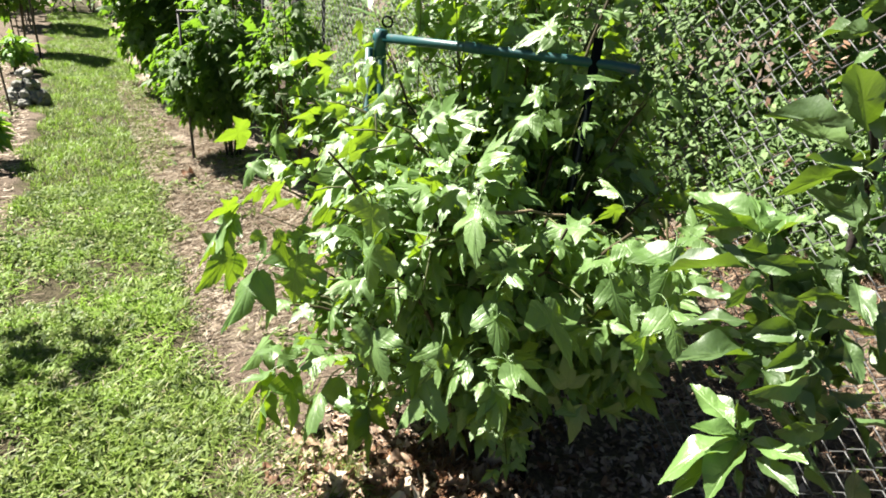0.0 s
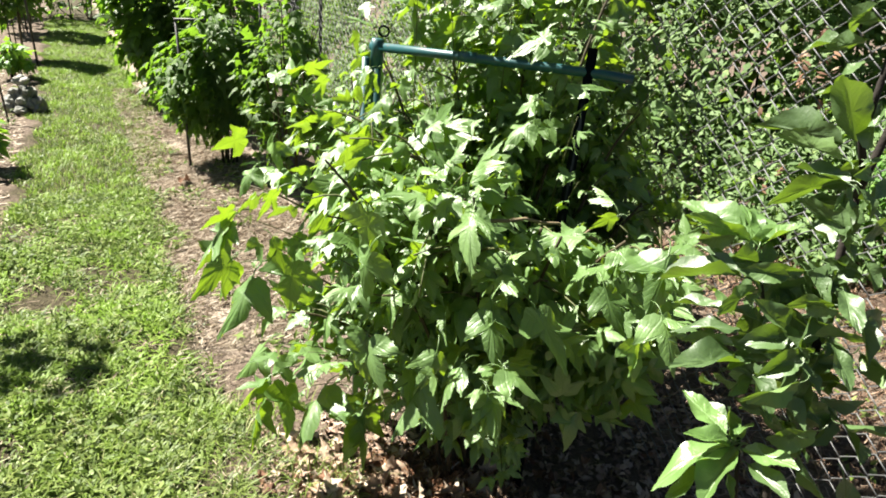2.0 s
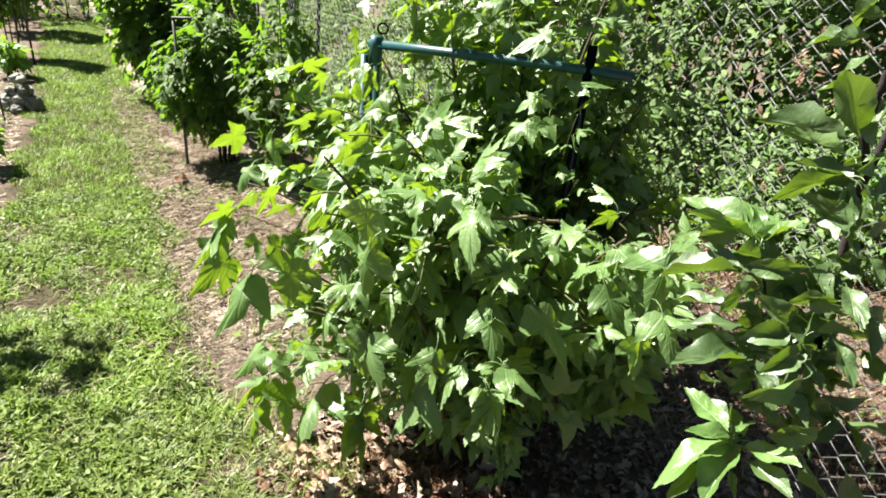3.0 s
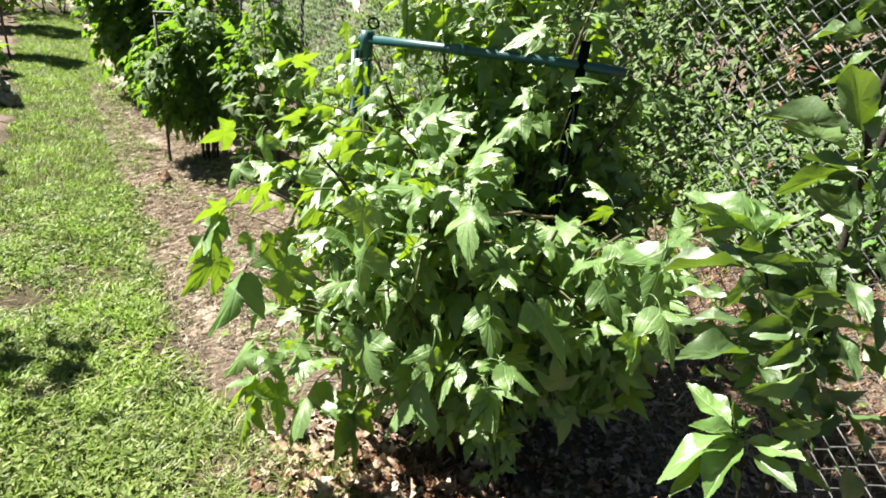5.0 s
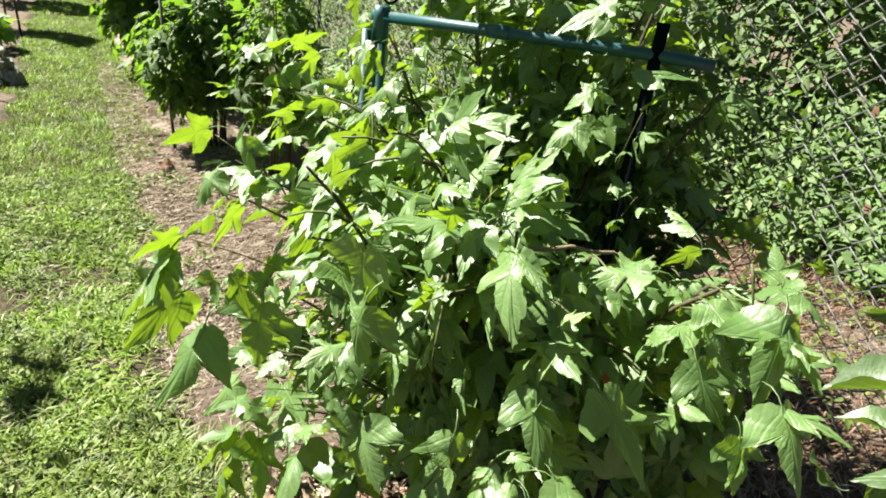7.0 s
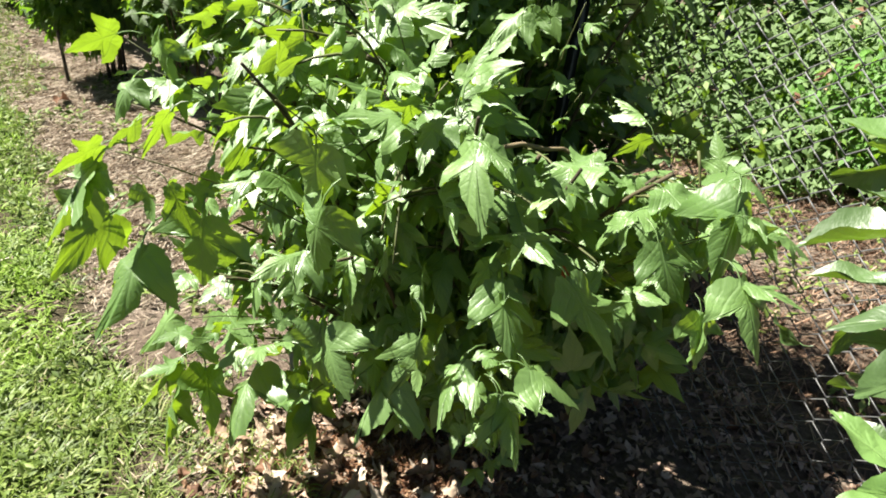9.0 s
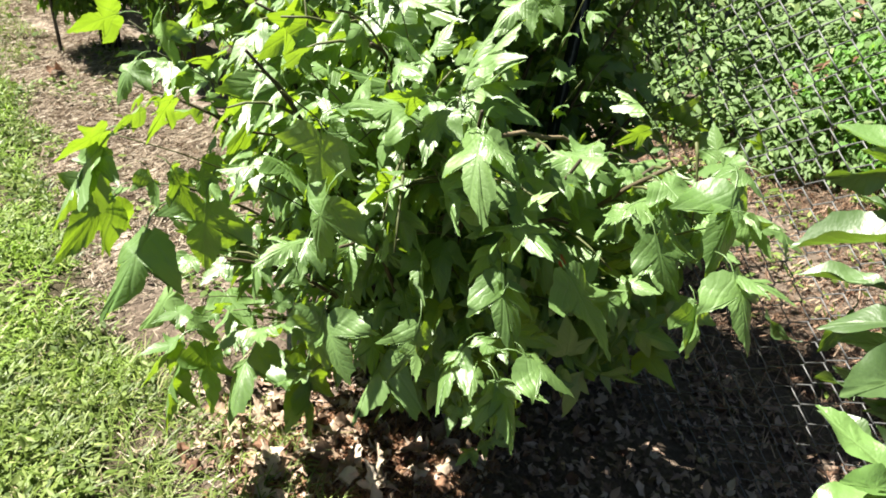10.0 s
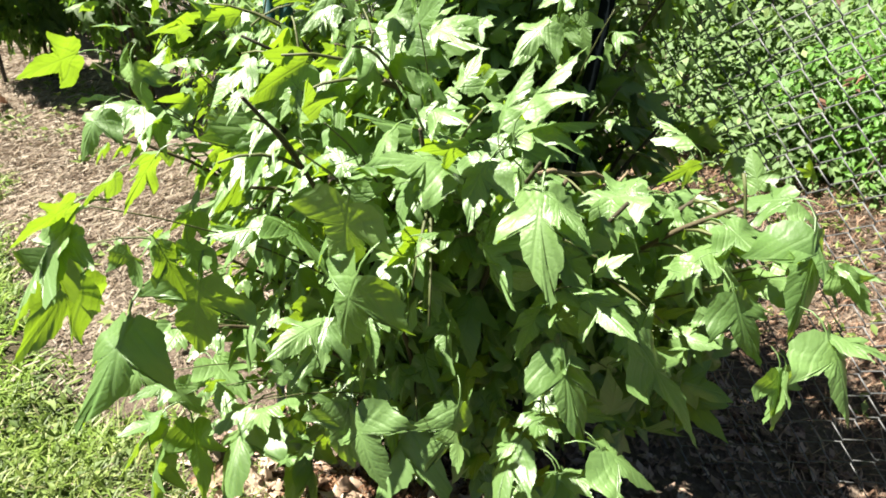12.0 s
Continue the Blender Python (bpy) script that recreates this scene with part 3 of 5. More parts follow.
large_leaf((0.670, 1.325, 0.972), (-0.647, 0.240, -0.724), (-0.119, 0.906, 0.406), 0.050, 1)
large_leaf((0.600, 1.371, 0.949), (0.788, -0.612, -0.070), (-0.001, -0.116, 0.993), 0.046, 0)
large_leaf((0.618, 1.378, 1.007), (0.491, -0.122, 0.862), (-0.871, -0.080, 0.485), 0.051, 1)
large_leaf((0.581, 1.407, 1.021), (0.676, -0.587, -0.446), (0.095, -0.530, 0.843), 0.047, 1)
large_leaf((0.614, 1.379, 1.000), (-0.813, 0.422, -0.401), (-0.452, -0.024, 0.891), 0.047, 0)
large_leaf((0.859, 1.451, 1.058), (-0.077, -0.179, -0.981), (-0.996, -0.032, 0.084), 0.076, 1)
large_leaf((0.846, 1.455, 1.053), (-0.801, 0.137, -0.582), (-0.598, -0.192, 0.778), 0.076, 1)
large_leaf((0.887, 1.432, 1.062), (0.027, -0.402, -0.915), (-0.973, -0.219, 0.067), 0.053, 0)
large_leaf((0.832, 1.459, 1.018), (-0.959, 0.003, -0.285), (-0.281, -0.164, 0.945), 0.043, 1)
large_leaf((0.707, 1.606, 0.989), (-0.709, 0.248, -0.660), (-0.702, -0.341, 0.626), 0.078, 0)
large_leaf((0.903, 1.204, 0.923), (-0.569, 0.631, -0.528), (0.465, 0.776, 0.427), 0.056, 0)
large_leaf((0.908, 1.220, 0.943), (0.083, 0.900, 0.428), (-0.015, -0.428, 0.904), 0.072, 2, False)
large_leaf((1.049, 1.125, 0.872), (0.055, 0.893, -0.447), (-0.450, 0.422, 0.787), 0.099, 0)
large_leaf((1.041, 1.113, 0.874), (0.256, -0.889, -0.379), (-0.039, -0.401, 0.915), 0.056, 1)
large_leaf((0.753, 1.050, 0.863), (-0.032, -0.634, -0.773), (-0.385, -0.705, 0.595), 0.088, 1)
large_leaf((0.809, 0.963, 0.841), (-0.167, -0.774, -0.611), (-0.157, -0.590, 0.792), 0.094, 1)
large_leaf((0.812, 0.961, 0.838), (0.419, -0.893, 0.162), (-0.011, 0.174, 0.985), 0.069, 3)
large_leaf((0.873, 1.033, 0.913), (-0.589, -0.486, -0.646), (-0.243, -0.656, 0.714), 0.117, 1)
large_leaf((0.883, 1.035, 0.906), (-0.589, -0.739, -0.328), (0.110, -0.475, 0.873), 0.083, 1)
large_leaf((0.836, 1.116, 0.892), (-0.127, -0.980, -0.154), (-0.197, -0.128, 0.972), 0.070, 0)
large_leaf((0.846, 1.106, 0.882), (-0.538, 0.220, -0.814), (-0.711, 0.400, 0.578), 0.045, 1)
large_leaf((0.751, 1.102, 0.874), (-0.424, 0.355, -0.833), (-0.759, 0.363, 0.540), 0.065, 0)
large_leaf((0.818, 1.118, 0.869), (-0.983, 0.168, -0.069), (-0.032, 0.212, 0.977), 0.090, 1)
large_leaf((0.834, 0.990, 0.910), (0.414, -0.906, 0.086), (-0.011, 0.090, 0.996), 0.046, 1)
large_leaf((0.832, 0.986, 0.901), (0.117, -0.854, -0.507), (0.914, -0.107, 0.392), 0.054, 0)
large_leaf((0.856, 1.247, 0.873), (-0.706, 0.649, -0.284), (-0.248, 0.149, 0.957), 0.109, 0)
large_leaf((0.852, 1.258, 0.883), (-0.576, 0.227, -0.785), (-0.697, 0.364, 0.617), 0.057, 1)
large_leaf((0.879, 1.207, 0.858), (-0.444, -0.014, -0.896), (-0.801, 0.455, 0.389), 0.046, 0)
large_leaf((0.786, 0.978, 0.787), (-0.168, -0.370, -0.914), (0.863, -0.503, 0.045), 0.061, 1, False)
large_leaf((0.783, 0.983, 0.785), (-0.190, -0.388, -0.902), (-0.245, -0.871, 0.426), 0.069, 0)
large_leaf((0.638, 1.078, 0.822), (0.090, -0.810, -0.580), (0.275, -0.796, 0.539), 0.113, 0, False)
large_leaf((0.579, 1.132, 0.808), (-0.344, -0.708, -0.617), (-0.054, -0.641, 0.765), 0.104, 1)
large_leaf((0.581, 1.133, 0.803), (0.428, -0.820, -0.380), (0.232, -0.307, 0.923), 0.041, 0)
large_leaf((0.565, 1.084, 0.672), (-0.001, -0.827, -0.562), (0.128, -0.557, 0.821), 0.085, 1, False)
large_leaf((0.562, 1.081, 0.674), (0.417, -0.860, 0.294), (-0.156, 0.251, 0.955), 0.062, 3)
large_leaf((0.558, 1.085, 0.668), (-0.323, -0.642, -0.696), (0.249, -0.767, 0.592), 0.061, 0)
large_leaf((0.561, 1.050, 0.744), (0.602, -0.747, -0.283), (0.183, -0.216, 0.959), 0.078, 1)
large_leaf((0.560, 1.048, 0.744), (0.078, -0.734, -0.675), (-0.101, -0.679, 0.727), 0.052, 3)
large_leaf((0.521, 1.119, 0.719), (-0.725, -0.094, -0.682), (-0.664, 0.357, 0.657), 0.082, 1)
large_leaf((0.519, 1.119, 0.716), (-0.668, 0.494, -0.557), (-0.399, 0.394, 0.828), 0.042, 3)
large_leaf((0.399, 1.246, 0.720), (-0.183, -0.699, -0.691), (-0.859, -0.228, 0.458), 0.086, 1)
large_leaf((0.400, 1.254, 0.712), (-0.435, 0.375, -0.818), (-0.718, -0.693, 0.064), 0.068, 0)
large_leaf((0.396, 1.255, 0.712), (-0.220, -0.034, -0.975), (-0.615, -0.771, 0.166), 0.082, 0)
large_leaf((0.575, 1.353, 0.508), (-0.763, -0.206, -0.613), (-0.630, 0.452, 0.632), 0.131, 2)
large_leaf((0.559, 1.384, 0.529), (-0.191, -0.646, -0.739), (0.263, -0.759, 0.596), 0.079, 0)
large_leaf((0.524, 1.214, 0.685), (-0.343, -0.297, -0.891), (-0.275, -0.875, 0.398), 0.084, 1)
large_leaf((0.511, 1.200, 0.661), (0.148, -0.389, -0.909), (0.978, 0.194, 0.077), 0.046, 1)
large_leaf((0.458, 1.659, 0.329), (-0.762, -0.479, -0.437), (-0.581, 0.205, 0.788), 0.153, 1)
large_leaf((0.374, 1.962, 0.292), (-0.566, 0.097, -0.819), (-0.819, -0.183, 0.544), 0.152, 1)
large_leaf((0.327, 1.742, 0.332), (-0.856, -0.247, -0.454), (-0.423, 0.840, 0.340), 0.110, 1)
large_leaf((0.330, 1.737, 0.327), (-0.986, 0.164, -0.014), (0.013, 0.163, 0.987), 0.077, 0)
large_leaf((0.306, 1.688, 0.310), (-0.597, -0.499, -0.628), (-0.679, 0.732, 0.064), 0.118, 1)
large_leaf((0.365, 1.687, 0.336), (-0.169, -0.844, -0.509), (0.603, -0.497, 0.624), 0.130, 0)
large_leaf((0.428, 1.735, 0.421), (0.140, -0.978, -0.153), (0.203, -0.123, 0.971), 0.106, 0)
large_leaf((0.442, 1.715, 0.401), (-0.585, -0.796, -0.158), (-0.307, 0.036, 0.951), 0.103, 1)
large_leaf((0.364, 1.762, 0.368), (0.262, -0.652, -0.712), (-0.726, -0.619, 0.301), 0.079, 1)
large_leaf((0.552, 1.620, 0.269), (-0.516, -0.515, -0.684), (0.108, -0.831, 0.545), 0.148, 0)
large_leaf((0.543, 1.589, 0.235), (-0.167, -0.711, -0.683), (0.711, -0.567, 0.416), 0.117, 1)
large_leaf((0.529, 1.641, 0.279), (-0.462, -0.523, -0.716), (-0.836, -0.011, 0.548), 0.062, 0)
large_leaf((0.532, 1.648, 0.288), (0.083, -0.730, -0.679), (0.509, -0.554, 0.658), 0.096, 0)
large_leaf((0.556, 2.112, 1.059), (0.866, -0.205, 0.456), (-0.118, 0.803, 0.584), 0.077, 0)
large_leaf((0.566, 1.973, 1.063), (-0.781, 0.132, -0.610), (-0.238, 0.840, 0.487), 0.072, 0)
large_leaf((0.475, 2.000, 1.072), (0.819, -0.142, 0.556), (-0.340, 0.661, 0.669), 0.053, 0)
large_leaf((0.429, 2.008, 1.058), (0.909, -0.155, 0.388), (-0.417, -0.361, 0.834), 0.054, 0)
large_leaf((0.483, 1.988, 1.015), (-0.102, -0.175, -0.979), (0.621, -0.780, 0.075), 0.063, 0)
large_leaf((0.600, 1.867, 1.192), (0.195, -0.155, -0.968), (0.529, -0.815, 0.237), 0.057, 0)
large_leaf((0.498, 1.435, 1.125), (-0.673, 0.135, -0.727), (-0.739, -0.089, 0.667), 0.060, 1)
large_leaf((0.482, 1.436, 1.093), (-0.861, 0.244, -0.447), (-0.473, -0.057, 0.879), 0.042, 1)
large_leaf((0.642, 1.840, 1.094), (-0.407, 0.010, -0.913), (-0.366, 0.914, 0.173), 0.073, 0)
large_leaf((0.631, 1.846, 1.104), (-0.669, 0.152, -0.727), (-0.721, -0.366, 0.588), 0.052, 0)
large_leaf((0.630, 1.496, 1.035), (0.507, -0.783, 0.360), (-0.714, -0.147, 0.684), 0.104, 1)
large_leaf((0.630, 1.496, 1.036), (0.148, -0.574, 0.805), (-0.988, -0.048, 0.148), 0.086, 0)
large_leaf((0.813, 1.398, 1.116), (-0.112, 0.410, -0.905), (-0.993, -0.090, 0.082), 0.050, 1)
large_leaf((0.814, 1.397, 1.114), (-0.418, 0.681, -0.601), (-0.801, 0.035, 0.597), 0.054, 0)
large_leaf((0.815, 1.396, 1.116), (0.844, -0.316, -0.434), (0.141, -0.650, 0.747), 0.051, 0)
large_leaf((0.879, 1.453, 1.234), (-0.766, 0.596, -0.240), (-0.486, -0.293, 0.823), 0.098, 1)
large_leaf((0.871, 1.460, 1.242), (-0.543, 0.406, -0.735), (-0.813, -0.034, 0.582), 0.049, 0)
large_leaf((0.582, 1.551, 1.132), (-0.092, -0.126, -0.988), (-0.968, -0.220, 0.119), 0.052, 1)
large_leaf((0.631, 1.516, 1.075), (-0.476, 0.038, -0.878), (-0.875, -0.124, 0.469), 0.068, 1)
large_leaf((0.572, 1.540, 1.047), (0.076, -0.280, -0.957), (0.973, 0.230, 0.010), 0.039, 1)
large_leaf((0.647, 1.516, 1.121), (-0.109, -0.120, -0.987), (-0.984, -0.131, 0.124), 0.038, 1)
large_leaf((0.911, 1.416, 1.145), (0.707, -0.701, 0.094), (-0.216, -0.087, 0.973), 0.091, 1)

sunny = np.array(sunny)
flecks = np.array([(x, y, 0.01) for x, y in ((0.43, 1.81), (0.48, 1.72), (0.50, 1.59), (0.59, 1.54), (0.60, 1.67), (0.78, 1.50), (0.64, 1.54), (0.81, 1.41), (0.75, 1.52), (0.78, 1.38), (0.55, 1.62),
                                              (0.70, 1.46), (0.68, 1.60), (0.90, 1.40), (1.32, 1.12), (1.32, 1.20), (1.34, 1.05), (1.22, 1.19))])


def shades(p):
    """True where a leaf would stand between the sun and a large leaf or a fleck of sun on the soil."""
    hit = np.zeros(len(p), bool)
    for targets, reach, gap in ((sunny, 0.6, np.where((sunny[:, 0] > 0.5) & (sunny[:, 2] < 0.9), 0.021, 0.033)), (flecks, 1.9, 0.036)):
        v = p[:, None] - targets[None]
        along = v @ SUNV
        off = np.linalg.norm(v - along[..., None] * SUNV, axis=2)
        hit |= ((along > 0.03) & (along < reach) & (off < gap)).any(1)
    return hit


main_bush = currant_bush("bushy green currant with large lobed leaves round a teal pipe frame", (0.93, 1.64), np.random.RandomState(11), 60, 56, 0.56, 1.42, 0.066,
                         base_r=0.17, low=0.20, twigs=10, step=0.04, shell=380, core=2100, clear=kept_free, avoid=shades)
# Second bush: its shade is put into the colour by the dark hedge leaf.
currant_bush("currant bush leaning against the chain-link fence, shade put into its leaf colour", (1.20, 1.88), np.random.RandomState(13), 0, 30, 0.36, 1.22, 0.070, leaf_mat=hedge_and_shade_leaf, core=500, base_r=0.10, low=0.3, twigs=6,
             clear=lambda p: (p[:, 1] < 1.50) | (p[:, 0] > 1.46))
hero_rs = np.random.RandomState(12)
hero_shapes = [[outline_leaf(half, 0.011, 0.27, fold, arch, 0.06, 0.40, seed, 3, (0.6,), 0.45, 0.2) for half, fold, arch, seed in rows] for rows in (
    ((CURRANT, 0.15, 0.12, 301), (CURRANT_C, 0.20, 0.20, 302), (CURRANT_C, 0.10, 0.10, 303)),
    ((CURRANT, 0.55, 0.22, 304), (CURRANT_C, 0.65, 0.28, 305), (CURRANT, 0.75, 0.15, 306)),
    ((CURRANT_B, 1.2, 0.25, 307), (CURRANT, 1.3, 0.2, 308)),
    ((CURRANT_B, 0.5, 0.2, 309), (CURRANT_B, 0.3, 0.3, 310)))]
hero_meshes = [[mesh_from("leaf", *q[:2], currant_leaf, q[2]) for q in row] for row in hero_shapes]


def hero_leaf(at, way, normal, length, fold=None, stem=None):
    """Hangs one of the large leaves on the bush or on a shoot."""
    rot = basis(np.array([way]), np.array([normal]))[0]
    row = hero_meshes[hero_rs.randint(2) if fold is None else fold]
    place_leaf("leaf", row[hero_rs.randint(len(row))], stem or main_bush, np.array(at), rot, length)


for leaf_row in large_leaves:
    hero_leaf(*leaf_row)


def spray(a, b, count, size=0.075, first=3):
    """A leafy shoot that reaches out of the bush."""
    a, b = np.array(a, float), np.array(b, float)
    pts = bezier(a, (a + b) / 2 + [0, 0, 0.10], b, 9)
    v, f = tube(pts - np.array([0.93, 1.64, 0]), np.linspace(0.0020, 0.0009, 9), 6)
    shoot = part("shoot", mesh_from("shoot", v, f, twig_mat), main_bush, "slender green shoot")
    for k in range(count):
        p = pts[min(8, first + k * (9 - first) // count)]
        d = unit(unit(b - a) * 0.5 + hero_rs.normal(0, 0.6, 3) + [0, 0, -0.35])
        nrm = unit(SUNV * 0.8 + [-0.15, -0.2, 0.3] + hero_rs.normal(0, 0.3, 3))
        length = size * hero_rs.uniform(0.5, 1.05)
        if not shades((p + d * (0.03 + 0.4 * length))[None])[0]:
            hero_leaf(p + d * 0.03, d, nrm, length, stem=shoot)


spray((1.0, 1.5, 0.3), (1.00, 1.04, 0.84), 5, 0.075, 6)
spray((1.0, 1.5, 0.3), (0.86, 1.02, 0.87), 5, 0.075, 6)
spray((1.05, 1.5, 0.3), (1.14, 1.14, 0.86), 4, 0.065, 6)
spray((1.05, 1.5, 0.3), (1.20, 1.30, 0.86), 4, 0.065, 6)
spray((0.8, 1.6, 0.5), (0.44, 1.38, 0.99), 5)
spray((0.8, 1.6, 0.5), (0.54, 1.30, 0.98), 5)
spray((0.8, 1.6, 0.4), (0.24, 1.52, 0.88), 5)
spray((0.8, 1.7, 0.4), (0.32, 1.76, 0.96), 5)
spray((0.8, 1.7, 0.2), (0.38, 1.72, 0.40), 9)
spray((0.85, 1.5, 0.2), (0.62, 1.18, 0.62), 9)
spray((0.9, 1.8, 0.5), (0.78, 1.98, 1.38), 14)
spray((0.95, 1.8, 0.5), (0.95, 1.80, 1.40), 14)
spray((0.9, 1.8, 0.5), (0.69, 2.06, 1.26), 9)
spray((0.95, 1.75, 0.7), (0.90, 1.64, 1.29), 16)
spray((1.0, 1.62, 0.7), (1.00, 1.54, 1.30), 16)
spray((1.0, 1.7, 0.7), (1.08, 1.52, 1.27), 14)
spray((0.88, 1.78, 0.7), (0.80, 1.76, 1.28), 14)
spray((0.75, 1.85, 0.5), (0.40, 1.92, 1.00), 14)
spray((0.75, 1.85, 0.5), (0.48, 1.98, 1.04), 14)
spray((0.75, 1.85, 0.5), (0.55, 2.04, 1.06), 12)
spray((0.75, 1.75, 0.5), (0.36, 1.80, 0.90), 12)
spray((0.85, 1.5, 0.15), (0.62, 1.20, 0.50), 12, 0.06)
spray((0.88, 1.5, 0.15), (0.70, 1.20, 0.42), 12, 0.06)
spray((0.9, 1.5, 0.12), (0.74, 1.24, 0.30), 10, 0.055)
spray((0.8, 1.65, 0.2), (0.35, 1.70, 0.46), 14, 0.045)
spray((0.8, 1.6, 0.2), (0.39, 1.58, 0.50), 14, 0.045)
spray((0.8, 1.7, 0.15), (0.40, 1.74, 0.28), 10, 0.042)
spray((0.95, 1.5, 0.3), (0.74, 1.16, 0.68), 11, 0.07, 4)
spray((0.95, 1.5, 0.3), (0.84, 1.16, 0.70), 11, 0.07, 4)
spray((0.92, 1.5, 0.3), (0.64, 1.18, 0.66), 10, 0.07, 4)
# shoots over two large leaves that hang in their shade
spray((0.75, 1.5, 0.5), (0.37, 1.31, 1.00), 9, 0.07, 6)
spray((0.9, 1.45, 0.4), (0.58, 1.14, 0.88), 9, 0.07, 6)
# the lit upper front edge, which shades the leaves below it
for b in ((0.50, 1.31, 1.02), (0.57, 1.25, 1.00), (0.56, 1.39, 1.08), (0.52, 1.22, 0.92)):
    spray((0.85, 1.6, 0.5), b, 12, 0.078, 5)
# leaves hanging in the shaded hollow behind the dark post
q_ = unit(hero_rs.normal(0, 1, (420, 3))) * hero_rs.uniform(0.1, 1.0, (420, 1)) ** 0.45
at_ = np.array([1.09, 1.68, 0.94]) + q_ * [0.22, 0.15, 0.24]
at_ = at_[~shades(at_)]
n_ = len(at_)
d_ = unit(hero_rs.normal(0, 1, (n_, 3)) * [1, 1, 0.5] - [0.2, 0.3, 0.5])
me = batch("foliage", inner_shapes, at_ - np.array([0.93, 1.64, 0]), basis(d_, unit(SUNV * 0.5 + hero_rs.normal(0, 0.6, (n_, 3)) + [0, -0.2, 0.4])), 0.058 * hero_rs.uniform(0.4, 1.15, n_), currant_leaf, hero_rs)
part("foliage", me, main_bush, "shaded lobed leaves", "stuff")
# dark leaves hanging low under the overhang, towards the fence
q_ = unit(hero_rs.normal(0, 1, (130, 3))) * hero_rs.uniform(0.1, 1.0, (130, 1)) ** 0.5
at_ = np.array([0.96, 1.24, 0.53]) + q_ * [0.17, 0.12, 0.13]
at_ = at_[~shades(at_)]
n_ = len(at_)
d_ = unit(hero_rs.normal(0, 0.7, (n_, 3)) - [0.1, 0.3, 0.8])
me = batch("foliage", inner_shapes, at_ - np.array([0.93, 1.64, 0]), basis(d_, unit(hero_rs.normal(0, 0.7, (n_, 3)) + [-0.3, -0.3, 0.7])), 0.072 * hero_rs.uniform(0.4, 1.2, n_), currant_leaf, hero_rs)
part("foliage", me, main_bush, "shaded lobed leaves", "stuff")
spray((1.0, 1.5, 0.3), (0.98, 1.20, 0.58), 6, 0.06, 5)
spray((1.04, 1.60, 0.6), (0.96, 1.43, 1.07), 7, 0.055, 5)
spray((1.04, 1.60, 0.5), (0.985, 1.42, 0.92), 7, 0.050, 5)
# a bare cane across the shaded hollow, and one reddened leaf
v, f = tube(bezier((0.66, 1.40, 0.86), (0.80, 1.34, 0.905), (1.02, 1.33, 0.79), 10) + hero_rs.normal(0, 0.003, (10, 3)) - np.array([0.93, 1.64, 0]), np.linspace(0.0046, 0.0028, 10), 7)
part("stem", mesh_from("stem", v, f, cane_mat), main_bush, "bare pale-brown cane")
v, f = tube(bezier((0.70, 1.42, 0.70), (0.86, 1.34, 0.82), (1.00, 1.36, 0.83), 10) + hero_rs.normal(0, 0.003, (10, 3)) - np.array([0.93, 1.64, 0]), np.linspace(0.0036, 0.0024, 10), 7)
part("stem", mesh_from("stem", v, f, cane_mat), main_bush, "bare pale-brown cane")
red_shape = hero_shapes[1][0]
place_leaf("leaf", mesh_from("leaf", *red_shape[:2], red_leaf, red_shape[2]), main_bush, np.array([0.758, 1.19, 0.745]), basis(np.array([[0.7, -0.2, -0.65]]), np.array([[-0.4, -0.2, 0.85]]))[0], 0.026, "reddened withering leaf")
# backlit leaves over the crossbar
for b in ((0.76, 1.86, 1.28), (0.84, 1.76, 1.31), (0.92, 1.68, 1.30), (1.00, 1.60, 1.32), (0.88, 1.84, 1.36)):
    spray((b[0] + 0.06, b[1] + 0.10, 0.8), b, 14, 0.085, 5)
# the tall crown at the back
for a, b in (((1.0, 1.82, 0.6), (1.10, 1.96, 1.70)), ((1.0, 1.85, 0.6), (1.16, 1.86, 1.62)), ((1.0, 1.9, 0.6), (1.08, 2.10, 1.60))):
    spray(a, b, 24, 0.10)
spray((0.85, 1.5, 0.2), (0.42, 1.50, 0.52), 12, 0.06)
spray((0.85, 1.6, 0.2), (0.36, 1.62, 0.62), 12, 0.06)
spray((0.8, 1.7, 0.2), (0.46, 1.80, 0.34), 10, 0.055)
spray((0.8, 1.6, 0.2), (0.50, 1.52, 0.34), 10, 0.055)

# ---- pipe frame in the bush ----
frame_thing = thing("pipe_frame", "teal painted steel pipe frame standing inside the bush", "plant support", at=(0.65, 1.92, 0))


def pipe(name, points, r, label="", mat=teal_paint):
    v, f = tube(np.array(points) - [0.65, 1.92, 0], r, 14)
    return part(name, mesh_from(name, v, f, mat), frame_thing, label)


pipe("post", [(0.676, 1.905, -0.1), (0.676, 1.905, 0.6), (0.676, 1.905, 1.155)], 0.0125)
pipe("post", [(0.648, 1.915, -0.1), (0.649, 1.917, 0.6), (0.651, 1.918, 1.125)], 0.010)
pipe("post", [(0.97, 1.45, -0.1), (0.99, 1.47, 0.6), (1.03, 1.495, 1.21)], 0.0115, "dark unpainted pipe", dark_pipe)
pipe("crossbar", [(0.665, 1.918, 1.152), (0.83, 1.69, 1.158), (1.05, 1.47, 1.155), (1.10, 1.425, 1.15)], 0.0112)
pipe("elbow", [(0.676, 1.905, 1.10), (0.676, 1.905, 1.15), (0.677, 1.904, 1.172)], 0.0165)
pipe("coupling", [(0.812, 1.712, 1.158), (0.838, 1.681, 1.158)], 0.0132)
